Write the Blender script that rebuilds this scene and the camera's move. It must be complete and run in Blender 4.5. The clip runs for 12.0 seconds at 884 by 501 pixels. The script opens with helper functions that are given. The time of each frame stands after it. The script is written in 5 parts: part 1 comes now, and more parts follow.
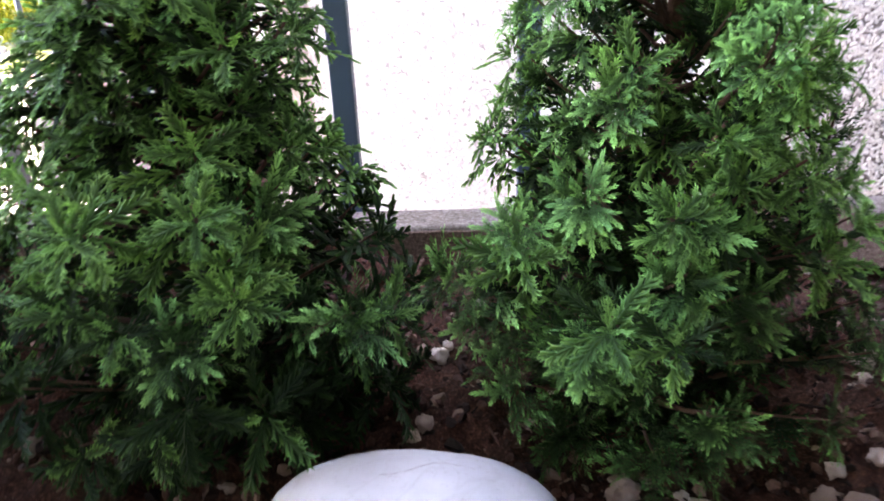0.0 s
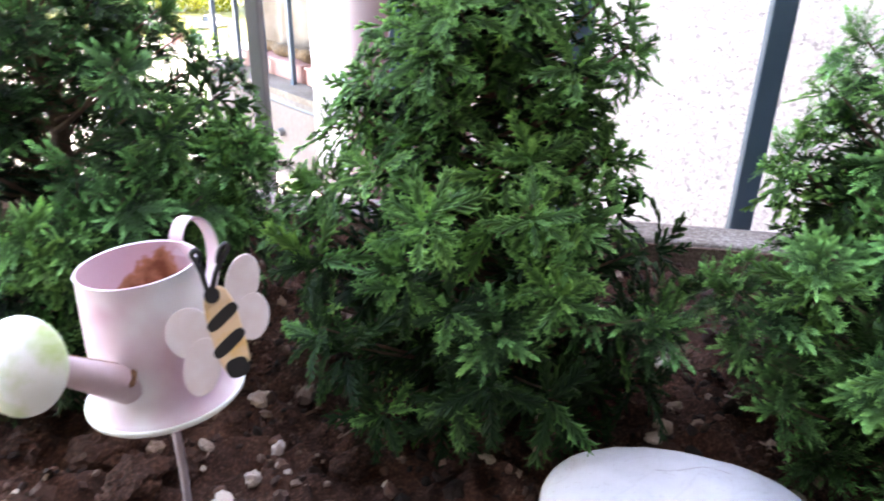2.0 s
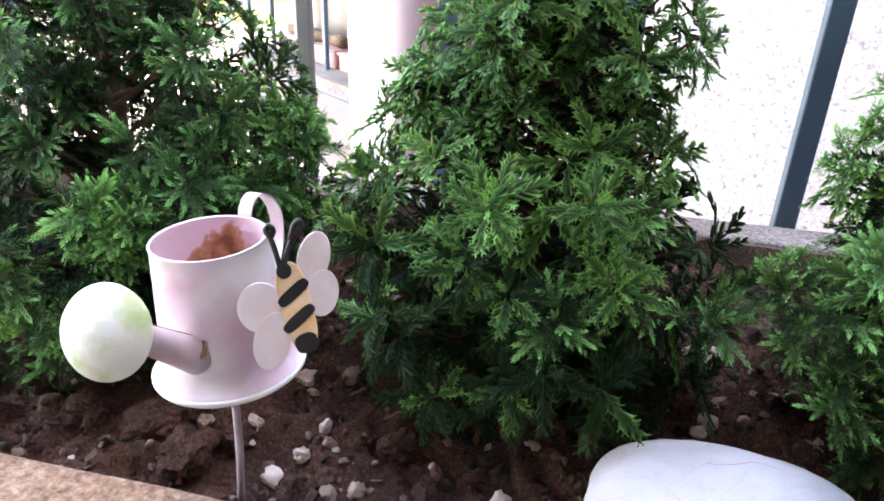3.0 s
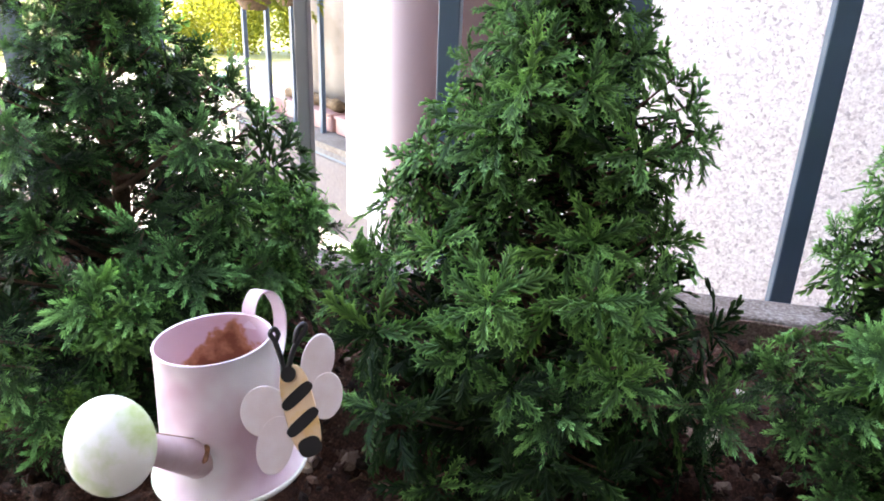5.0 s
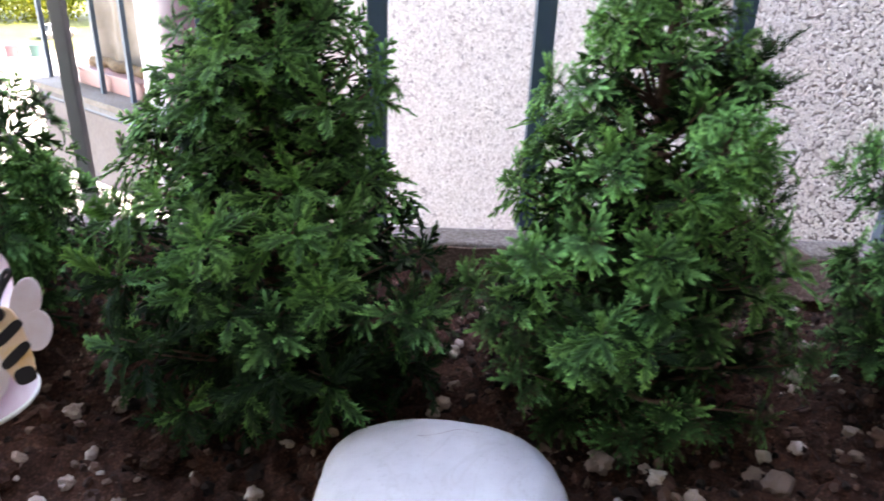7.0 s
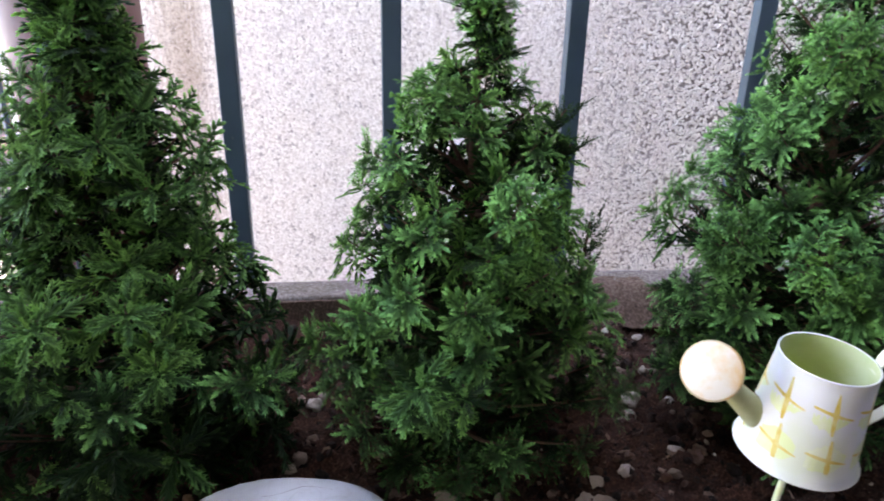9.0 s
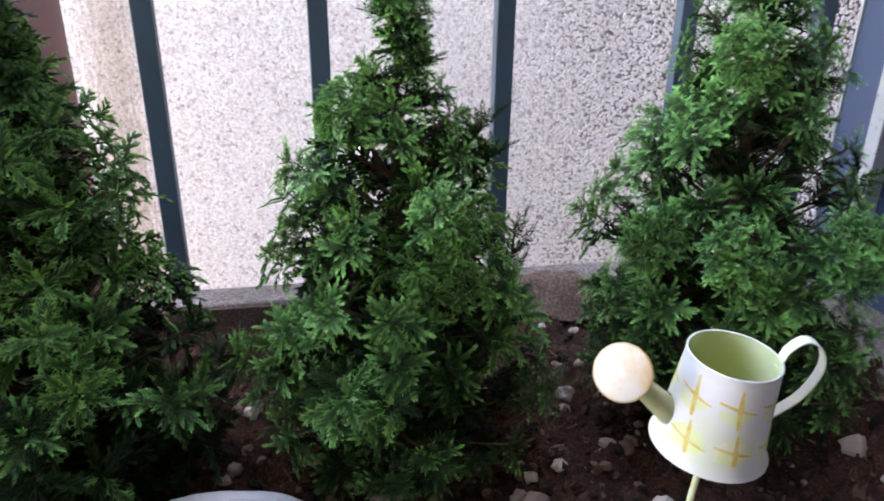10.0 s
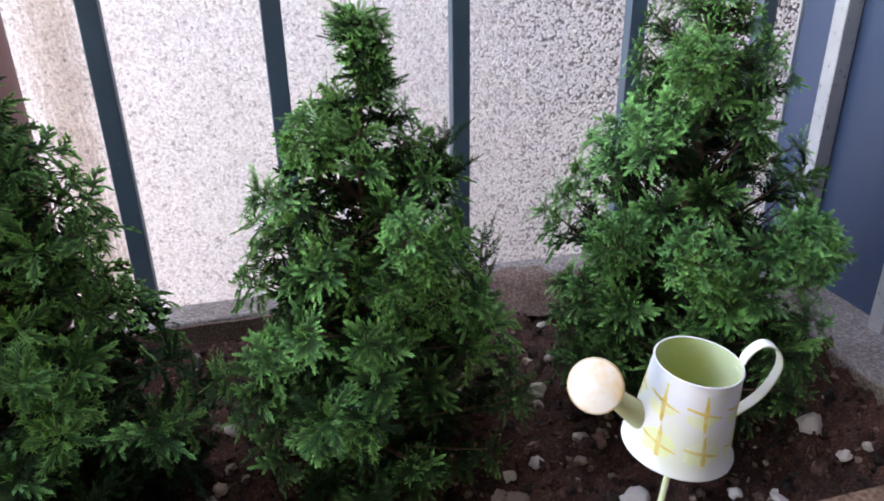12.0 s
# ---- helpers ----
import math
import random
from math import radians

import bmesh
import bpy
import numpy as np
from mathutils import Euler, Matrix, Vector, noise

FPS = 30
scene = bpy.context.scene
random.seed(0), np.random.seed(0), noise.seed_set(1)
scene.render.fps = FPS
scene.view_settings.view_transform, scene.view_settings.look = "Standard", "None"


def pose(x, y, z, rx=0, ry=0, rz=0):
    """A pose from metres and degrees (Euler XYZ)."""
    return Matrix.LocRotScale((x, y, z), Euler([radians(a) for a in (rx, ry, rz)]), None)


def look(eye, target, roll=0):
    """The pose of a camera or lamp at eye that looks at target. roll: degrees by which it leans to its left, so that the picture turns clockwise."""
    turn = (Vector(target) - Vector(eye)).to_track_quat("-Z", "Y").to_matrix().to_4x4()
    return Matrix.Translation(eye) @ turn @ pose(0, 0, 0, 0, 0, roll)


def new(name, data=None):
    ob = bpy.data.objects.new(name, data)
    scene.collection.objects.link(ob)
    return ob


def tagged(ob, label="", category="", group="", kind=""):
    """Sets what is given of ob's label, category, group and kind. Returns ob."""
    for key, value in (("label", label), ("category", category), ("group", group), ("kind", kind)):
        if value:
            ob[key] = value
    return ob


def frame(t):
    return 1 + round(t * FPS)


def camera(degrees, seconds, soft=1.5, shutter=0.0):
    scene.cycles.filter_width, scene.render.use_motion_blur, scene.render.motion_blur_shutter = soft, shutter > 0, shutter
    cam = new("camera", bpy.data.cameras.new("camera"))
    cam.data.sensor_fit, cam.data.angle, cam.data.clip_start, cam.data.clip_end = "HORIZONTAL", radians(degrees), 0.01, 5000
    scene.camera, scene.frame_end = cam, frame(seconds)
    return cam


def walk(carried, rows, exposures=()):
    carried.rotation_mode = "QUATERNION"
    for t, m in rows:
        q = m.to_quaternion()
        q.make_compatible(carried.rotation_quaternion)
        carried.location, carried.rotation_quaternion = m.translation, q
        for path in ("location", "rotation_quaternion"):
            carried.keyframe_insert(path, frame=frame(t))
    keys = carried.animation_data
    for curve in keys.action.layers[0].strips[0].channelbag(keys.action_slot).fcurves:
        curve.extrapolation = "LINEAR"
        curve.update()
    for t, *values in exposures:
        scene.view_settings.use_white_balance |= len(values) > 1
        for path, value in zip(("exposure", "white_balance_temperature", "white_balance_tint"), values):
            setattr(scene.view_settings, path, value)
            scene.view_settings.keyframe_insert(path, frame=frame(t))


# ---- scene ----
cam = camera(63.1, 12.0, 1.8, 0.5)
PATH = [
    (0, (0.02, -0.007, 0.471), (-0.026, 1.8, -0.384), -2.4),
    (0.5, (-0.009, -0.069, 0.476), (-0.004, 1.753, -0.349), 1.3),
    (1, (-0.049, -0.063, 0.474), (-0.044, 1.744, -0.383), 0.9),
    (1.5, (-0.096, -0.053, 0.473), (-0.223, 1.756, -0.371), 1.0),
    (2, (-0.148, -0.07, 0.503), (-0.466, 1.705, -0.362), 0.8),
    (2.5, (-0.168, -0.079, 0.503), (-0.533, 1.673, -0.391), 1.6),
    (2.7, (-0.174, -0.083, 0.501), (-0.535, 1.668, -0.395), 2.0),
    (4.3, (-0.189, -0.061, 0.497), (-0.572, 1.74, -0.284), 2.5),
    (4.5, (-0.188, -0.059, 0.515), (-0.567, 1.751, -0.248), 2.1),
    (5, (-0.191, -0.074, 0.531), (-0.557, 1.742, -0.224), 2.2),
    (5.5, (-0.198, -0.09, 0.528), (-0.559, 1.698, -0.293), 2.5),
    (6, (-0.172, -0.111, 0.534), (-0.428, 1.688, -0.301), 2.4),
    (6.5, (-0.095, -0.15, 0.543), (-0.175, 1.662, -0.299), 2.4),
    (7, (-0.039, -0.166, 0.556), (-0.014, 1.65, -0.281), 2.3),
    (7.2, (-0.018, -0.172, 0.563), (0.033, 1.647, -0.268), 2.1),
    (8.8, (0.052, -0.205, 0.617), (0.261, 1.628, -0.156), 1.1),
    (9, (0.06, -0.208, 0.618), (0.299, 1.626, -0.144), 1.2),
    (9.5, (0.081, -0.208, 0.625), (0.367, 1.615, -0.145), 0.5),
    (10, (0.099, -0.209, 0.638), (0.45, 1.595, -0.151), 0.7),
    (10.5, (0.104, -0.209, 0.65), (0.512, 1.584, -0.136), -0.2),
    (11, (0.097, -0.207, 0.657), (0.537, 1.558, -0.176), -0.2),
    (11.5, (0.094, -0.209, 0.672), (0.575, 1.546, -0.157), -0.6),
    (12, (0.087, -0.207, 0.687), (0.54, 1.549, -0.157), -1.0),
]
EXPOSURE = [(0, 5.28), (1.5, 5.26), (2.2, 5.38), (2.7, 5.42), (4.3, 5.28), (5.2, 5.04), (6.2, 4.83), (7.2, 4.76), (9, 4.65), (12, 4.6)]
walk(cam, [(t, look(eye, target, roll)) for t, eye, target, roll in PATH], [(t, stops, 9150 if t < 1 else 8800, 26 if t < 1 else 22) for t, stops in EXPOSURE])

# ---- sky, sun and light ----
world = bpy.data.worlds.new("sky")
scene.world = world
world.use_nodes = True
wn = world.node_tree
SUN_ELEV, SUN_AZ = radians(48), radians(80)     # azimuth from +y towards +x
sky = wn.nodes.new("ShaderNodeTexSky")
sky.sky_type = "NISHITA"
sky.sun_disc = False
sky.sun_elevation = SUN_ELEV
sky.sun_rotation = SUN_AZ
background = wn.nodes["Background"]
background.inputs["Strength"].default_value = 0.15
wn.links.new(sky.outputs["Color"], background.inputs["Color"])

sun_data = bpy.data.lights.new("sun", "SUN")
sun_data.energy = 2.0
sun_data.angle = radians(0.5)
sun_data.color = (1.0, 0.95, 0.87)
sun = new("sun", sun_data)
sun_from = Vector((math.sin(SUN_AZ) * math.cos(SUN_ELEV), math.cos(SUN_AZ) * math.cos(SUN_ELEV), math.sin(SUN_ELEV)))
sun.matrix_world = look(sun_from * 30, (0, 0, 0))


YARD_Z = -12.2      # the yard lies some storeys below the terrace


# ---- materials ----
def material(name):
    m = bpy.data.materials.new(name)
    m.use_nodes = True
    return m, m.node_tree, m.node_tree.nodes["Principled BSDF"]


def noise_node(nt, scale, detail=4.0, rough=0.6, coord="Object"):
    tc = nt.nodes.new("ShaderNodeTexCoord")
    n = nt.nodes.new("ShaderNodeTexNoise")
    n.inputs["Scale"].default_value = scale
    n.inputs["Detail"].default_value = detail
    n.inputs["Roughness"].default_value = rough
    nt.links.new(tc.outputs[coord], n.inputs["Vector"])
    return n


def ramp(nt, fac, stops):
    r = nt.nodes.new("ShaderNodeValToRGB")
    els = r.color_ramp.elements
    while len(els) < len(stops):
        els.new(0.5)
    for e, (p, c) in zip(els, stops):
        e.position = p
        e.color = (*c, 1) if len(c) == 3 else c
    nt.links.new(fac, r.inputs["Fac"])
    return r


def mix(nt, fac, a, b, blend="MIX"):
    m = nt.nodes.new("ShaderNodeMix")
    m.data_type = "RGBA"
    m.blend_type = blend
    for sock, v in ((m.inputs["Factor"], fac), (m.inputs["A"], a), (m.inputs["B"], b)):
        if isinstance(v, (int, float)):
            sock.default_value = v
        elif isinstance(v, tuple):
            sock.default_value = (*v, 1)
        else:
            nt.links.new(v, sock)
    return m.outputs["Result"]


def bump(nt, bsdf, height, strength, distance):
    b = nt.nodes.new("ShaderNodeBump")
    b.inputs["Strength"].default_value = strength
    b.inputs["Distance"].default_value = distance
    nt.links.new(height, b.inputs["Height"])
    nt.links.new(b.outputs["Normal"], bsdf.inputs["Normal"])


def speckled(name, lo, mid, hi, scale, rough=0.9, strength=0.5, distance=0.002, stain=(0.6, 0.55, 0.5)):
    """Stone-like surface: fine grains, larger stains and a bump."""
    m, nt, b = material(name)
    grain = noise_node(nt, scale, 6, 0.7)
    big = noise_node(nt, scale * 0.04, 4, 0.6)
    col = ramp(nt, grain.outputs["Fac"], [(0.3, lo), (0.5, mid), (0.72, hi)])
    dirt = ramp(nt, big.outputs["Fac"], [(0.38, stain), (0.62, (1, 1, 1))])
    nt.links.new(mix(nt, 0.8, col.outputs["Color"], dirt.outputs["Color"], "MULTIPLY"), b.inputs["Base Color"])
    b.inputs["Roughness"].default_value = rough
    bump(nt, b, grain.outputs["Fac"], strength, distance)
    return m


def painted(name, colour, rough=0.45, wear=(0.5, 0.5, 0.5), wear_at=0.66, scale=60, metallic=0.0, var=0.12):
    """Paint with faint unevenness and small worn spots."""
    m, nt, b = material(name)
    fine = noise_node(nt, scale, 6, 0.65)
    big = noise_node(nt, scale * 0.12, 3, 0.5)
    lo = tuple(c * (1 - var) for c in colour)
    hi = tuple(min(1, c * (1 + var)) for c in colour)
    col = ramp(nt, big.outputs["Fac"], [(0.35, lo), (0.65, hi)])
    spot = ramp(nt, fine.outputs["Fac"], [(wear_at, (0, 0, 0)), (wear_at + 0.05, (1, 1, 1))])
    nt.links.new(mix(nt, spot.outputs["Color"], col.outputs["Color"], wear), b.inputs["Base Color"])
    b.inputs["Roughness"].default_value = rough
    b.inputs["Metallic"].default_value = metallic
    bump(nt, b, fine.outputs["Fac"], 0.12, 0.001)
    return m


def foliage(name, old, young, rough=0.48, translucent=0.2):
    """Needles: dark old growth, lighter young tips, each spray a little different."""
    m, nt, b = material(name)
    at = nt.nodes.new("ShaderNodeAttribute")
    at.attribute_name = "young"
    info = nt.nodes.new("ShaderNodeObjectInfo")
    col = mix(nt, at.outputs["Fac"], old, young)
    tint = ramp(nt, info.outputs["Random"], [(0.0, (0.6, 0.7, 0.75)), (0.4, (0.9, 0.95, 0.95)), (0.8, (1.1, 1.1, 1.05)), (1.0, (1.28, 1.25, 1.05))])
    col = mix(nt, 1.0, col, tint.outputs["Color"], "MULTIPLY")
    n = noise_node(nt, 900, 2, 0.5)
    grain = ramp(nt, n.outputs["Fac"], [(0.3, (0.75, 0.75, 0.75)), (0.7, (1.15, 1.15, 1.15))])
    col = mix(nt, 1.0, col, grain.outputs["Color"], "MULTIPLY")
    nt.links.new(col, b.inputs["Base Color"])
    b.inputs["Roughness"].default_value = rough
    b.inputs["Specular IOR Level"].default_value = 0.14
    tr = nt.nodes.new("ShaderNodeBsdfTranslucent")
    nt.links.new(mix(nt, 1.0, col, (1.35, 1.25, 0.8), "MULTIPLY"), tr.inputs["Color"])
    sh = nt.nodes.new("ShaderNodeMixShader")
    sh.inputs["Fac"].default_value = translucent
    nt.links.new(b.outputs["BSDF"], sh.inputs[1])
    nt.links.new(tr.outputs["BSDF"], sh.inputs[2])
    nt.links.new(sh.outputs["Shader"], nt.nodes["Material Output"].inputs["Surface"])
    return m


def soil_material():
    m, nt, b = material("potting_soil")
    fine = noise_node(nt, 260, 8, 0.75)
    big = noise_node(nt, 14, 5, 0.6)
    col = ramp(nt, fine.outputs["Fac"], [(0.3, (0.012, 0.0065, 0.005)), (0.52, (0.075, 0.038, 0.028)), (0.72, (0.23, 0.13, 0.095))])
    tone = ramp(nt, big.outputs["Fac"], [(0.35, (0.7, 0.65, 0.65)), (0.65, (1.25, 1.1, 1.0))])
    nt.links.new(mix(nt, 1.0, col.outputs["Color"], tone.outputs["Color"], "MULTIPLY"), b.inputs["Base Color"])
    b.inputs["Roughness"].default_value = 0.95
    b.inputs["Specular IOR Level"].default_value = 0.2
    bump(nt, b, fine.outputs["Fac"], 0.9, 0.006)
    return m


def per_piece(name, stops, rough=0.8, grain_scale=400, by="island", distance=0.0008):
    """Pieces of one kind, each with its own shade from the ramp."""
    m, nt, b = material(name)
    if by == "island":
        src = nt.nodes.new("ShaderNodeNewGeometry").outputs["Random Per Island"]
    else:
        src = nt.nodes.new("ShaderNodeObjectInfo").outputs["Random"]
    base = ramp(nt, src, stops)
    n = noise_node(nt, grain_scale, 5, 0.65)
    g = ramp(nt, n.outputs["Fac"], [(0.3, (0.72, 0.68, 0.64)), (0.6, (1.08, 1.08, 1.08))])
    nt.links.new(mix(nt, 1.0, base.outputs["Color"], g.outputs["Color"], "MULTIPLY"), b.inputs["Base Color"])
    b.inputs["Roughness"].default_value = rough
    bump(nt, b, n.outputs["Fac"], 0.5, distance)
    return m


def white_stone_material():
    m, nt, b = material("white_river_stone")
    big = noise_node(nt, 9, 6, 0.6)
    fine = noise_node(nt, 220, 6, 0.7)
    vein = noise_node(nt, 7, 3, 0.5)
    vein.inputs["Distortion"].default_value = 1.6
    col = ramp(nt, big.outputs["Fac"], [(0.3, (0.4, 0.405, 0.42)), (0.55, (0.5, 0.51, 0.53)), (0.75, (0.56, 0.57, 0.59))])
    line = ramp(nt, vein.outputs["Fac"], [(0.485, (1, 1, 1)), (0.5, (0.72, 0.68, 0.64)), (0.515, (1, 1, 1))])
    spots = ramp(nt, fine.outputs["Fac"], [(0.32, (0.7, 0.66, 0.62)), (0.42, (1, 1, 1))])
    c = mix(nt, 0.22, col.outputs["Color"], line.outputs["Color"], "MULTIPLY")
    nt.links.new(mix(nt, 0.6, c, spots.outputs["Color"], "MULTIPLY"), b.inputs["Base Color"])
    b.inputs["Roughness"].default_value = 0.6
    bump(nt, b, fine.outputs["Fac"], 0.25, 0.001)
    return m


def pink_enamel_material():
    m, nt, b = material("pink_enamel")
    big = noise_node(nt, 15, 3, 0.5)
    fine = noise_node(nt, 160, 6, 0.7)
    col = ramp(nt, big.outputs["Fac"], [(0.38, (0.83, 0.8, 0.83)), (0.5, (0.76, 0.63, 0.69)), (0.62, (0.66, 0.45, 0.54))])
    rust = ramp(nt, fine.outputs["Fac"], [(0.73, (0, 0, 0)), (0.76, (1, 1, 1))])
    nt.links.new(mix(nt, rust.outputs["Color"], col.outputs["Color"], (0.52, 0.33, 0.27)), b.inputs["Base Color"])
    b.inputs["Roughness"].default_value = 0.42
    bump(nt, b, big.outputs["Fac"], 0.15, 0.001)
    return m


def rusty_inside_material():
    """Pink paint with a patch of rust low down at the back of the can."""
    m, nt, b = material("rusty_pink_inside")
    big = noise_node(nt, 32, 6, 0.6)
    tc = nt.nodes.new("ShaderNodeTexCoord")
    spot = nt.nodes.new("ShaderNodeVectorMath")
    spot.operation = "DISTANCE"
    spot.inputs[1].default_value = (-0.034, -0.012, 0.05)
    nt.links.new(tc.outputs["Object"], spot.inputs[0])
    add = nt.nodes.new("ShaderNodeMath")
    add.operation = "MULTIPLY_ADD"
    nt.links.new(spot.outputs["Value"], add.inputs[0])
    add.inputs[1].default_value = -11.5
    nt.links.new(big.outputs["Fac"], add.inputs[2])
    col = ramp(nt, add.outputs["Value"], [(0.0, (0.66, 0.48, 0.53)), (0.07, (0.48, 0.22, 0.11)), (0.2, (0.2, 0.065, 0.02))])
    nt.links.new(col.outputs["Color"], b.inputs["Base Color"])
    b.inputs["Roughness"].default_value = 0.7
    return m


def washed(name, a, b2, scale=28, rough=0.4, at=(0.4, 0.62)):
    m, nt, b = material(name)
    big = noise_node(nt, scale, 4, 0.55)
    col = ramp(nt, big.outputs["Fac"], [(at[0], a), (at[1], b2)])
    nt.links.new(col.outputs["Color"], b.inputs["Base Color"])
    b.inputs["Roughness"].default_value = rough
    bump(nt, b, big.outputs["Fac"], 0.1, 0.001)
    return m


SOIL = soil_material()
CONCRETE = speckled("exposed_aggregate", (0.1, 0.08, 0.068), (0.265, 0.225, 0.2), (0.52, 0.48, 0.45), 190, strength=0.8, distance=0.004)
EARTHY = speckled("soil_stained_aggregate", (0.06, 0.034, 0.025), (0.19, 0.115, 0.085), (0.4, 0.29, 0.23), 200, strength=0.9, distance=0.005)
RIM = speckled("sandy_aggregate", (0.12, 0.056, 0.032), (0.36, 0.2, 0.125), (0.6, 0.45, 0.34), 120, strength=1.0, distance=0.007)
BAR_PAINT = painted("slate_blue_paint", (0.052, 0.09, 0.128), 0.42, (0.14, 0.15, 0.16), 0.7)
PANEL_PAINT = painted("dark_blue_panel", (0.03, 0.058, 0.115), 0.5, (0.07, 0.085, 0.12), 0.68, 14)
POST_WOOD = painted("weathered_grey_paint", (0.42, 0.43, 0.44), 0.7, (0.2, 0.2, 0.2), 0.6, 90)
WALL_BASE = speckled("render_mortar", (0.54, 0.48, 0.46), (0.68, 0.62, 0.6), (0.78, 0.73, 0.71), 160, strength=0.6, distance=0.004)
PEBBLEDASH = per_piece("pebbledash_chips", [(0.0, (0.5, 0.45, 0.44)), (0.05, (0.7, 0.63, 0.61)), (0.2, (0.83, 0.77, 0.745)), (1.0, (0.9, 0.85, 0.82))], 1.0, 120)


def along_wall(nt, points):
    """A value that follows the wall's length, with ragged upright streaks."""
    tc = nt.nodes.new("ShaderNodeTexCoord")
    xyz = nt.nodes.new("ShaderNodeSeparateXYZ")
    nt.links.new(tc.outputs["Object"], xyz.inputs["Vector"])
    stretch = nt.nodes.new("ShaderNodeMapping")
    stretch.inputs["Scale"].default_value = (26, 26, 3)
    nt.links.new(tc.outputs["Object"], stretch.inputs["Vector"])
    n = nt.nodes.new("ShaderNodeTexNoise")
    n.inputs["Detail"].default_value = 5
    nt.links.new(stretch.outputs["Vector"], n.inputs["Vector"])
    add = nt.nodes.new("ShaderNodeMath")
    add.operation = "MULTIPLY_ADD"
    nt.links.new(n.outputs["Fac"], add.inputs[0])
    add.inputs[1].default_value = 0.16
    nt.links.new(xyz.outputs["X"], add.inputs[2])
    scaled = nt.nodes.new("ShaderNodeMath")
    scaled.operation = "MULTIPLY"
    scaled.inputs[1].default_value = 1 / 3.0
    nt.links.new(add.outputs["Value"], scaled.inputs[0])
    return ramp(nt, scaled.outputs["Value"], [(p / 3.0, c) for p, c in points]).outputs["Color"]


def recolour(m, blend, colour_of):
    """Blends a second colour pattern over a material's base colour."""
    nt = m.node_tree
    base = nt.nodes["Principled BSDF"].inputs["Base Color"]
    old = base.links[0].from_socket
    nt.links.new(mix(nt, 1.0, old, colour_of(nt), blend), base)


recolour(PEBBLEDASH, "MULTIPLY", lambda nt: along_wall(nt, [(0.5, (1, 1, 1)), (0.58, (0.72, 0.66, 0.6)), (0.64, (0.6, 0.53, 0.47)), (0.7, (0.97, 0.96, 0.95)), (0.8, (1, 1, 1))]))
# upright streak, then mortar painted darker towards the corner for shade between chips
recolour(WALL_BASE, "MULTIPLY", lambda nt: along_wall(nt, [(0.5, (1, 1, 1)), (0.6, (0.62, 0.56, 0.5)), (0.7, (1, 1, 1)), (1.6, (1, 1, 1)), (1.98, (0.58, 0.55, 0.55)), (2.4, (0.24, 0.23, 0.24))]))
WHITE_PLASTER = speckled("white_plaster", (0.76, 0.75, 0.74), (0.82, 0.81, 0.8), (0.86, 0.85, 0.84), 60, strength=0.15, distance=0.001, stain=(0.9, 0.88, 0.87))
COLUMN_PAINT = painted("brown_pink_paint", (0.15, 0.072, 0.062), 0.6, (0.14, 0.085, 0.08), 0.68, 20)
NB_RENDER = speckled("grey_pink_render", (0.115, 0.1, 0.098), (0.135, 0.117, 0.113), (0.155, 0.135, 0.13), 50, strength=0.2, distance=0.002, stain=(0.82, 0.78, 0.74))
NB_LEDGE = speckled("stained_ledge_stone", (0.12, 0.1, 0.085), (0.17, 0.15, 0.13), (0.22, 0.2, 0.18), 90, strength=0.3, distance=0.002)
NB_BAND = speckled("grey_band", (0.1, 0.1, 0.105), (0.14, 0.14, 0.145), (0.17, 0.17, 0.175), 40, strength=0.2, distance=0.001)
# bar paint in a lit tone, for the one bar that catches open sky
LIT_BAR_PAINT = painted("weathered_grey_paint", (0.2, 0.2, 0.205), 0.45, (0.13, 0.13, 0.13), 0.7)
PARAPET = speckled("pale_pink_render", (0.28, 0.25, 0.245), (0.33, 0.295, 0.285), (0.37, 0.335, 0.325), 50, strength=0.2, distance=0.002, stain=(0.82, 0.78, 0.74))
# grey that stands for the shade inside the boulder's crack
CRACK_SHADE = painted("crack_shade", (0.3, 0.27, 0.27), 0.9, (0.42, 0.4, 0.4), 0.5, 200)
STONE_WHITE = white_stone_material()
PEBBLE = per_piece("pebble_stone", [(0.0, (0.2, 0.14, 0.11)), (0.3, (0.4, 0.31, 0.255)), (0.65, (0.56, 0.47, 0.41)), (1.0, (0.72, 0.65, 0.58))], 0.85, 110, "object", 0.003)
CRUMB = per_piece("soil_crumb", [(0.0, (0.01, 0.005, 0.0035)), (0.5, (0.05, 0.022, 0.015)), (0.85, (0.13, 0.068, 0.05)), (1.0, (0.28, 0.2, 0.155))], 0.95, 300)
# near-black old colour also holds the shade deep between the sprays
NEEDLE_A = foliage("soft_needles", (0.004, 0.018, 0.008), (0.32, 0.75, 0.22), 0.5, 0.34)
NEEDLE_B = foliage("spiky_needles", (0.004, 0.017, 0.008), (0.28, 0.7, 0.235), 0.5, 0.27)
BARK = speckled("reddish_bark", (0.05, 0.028, 0.02), (0.12, 0.065, 0.042), (0.2, 0.12, 0.08), 220, strength=0.8, distance=0.002)
PINK = pink_enamel_material()
SPOUT_PINK = washed("dusky_pink_enamel", (0.5, 0.36, 0.37), (0.6, 0.47, 0.5), 30, 0.42)
PINK_IN = rusty_inside_material()
LIME = washed("lime_white_wash", (0.82, 0.86, 0.8), (0.44, 0.62, 0.22), 34, 0.35, (0.5, 0.72))
CREAM = washed("white_lilac_enamel", (0.74, 0.74, 0.77), (0.7, 0.73, 0.6), 18, 0.38)
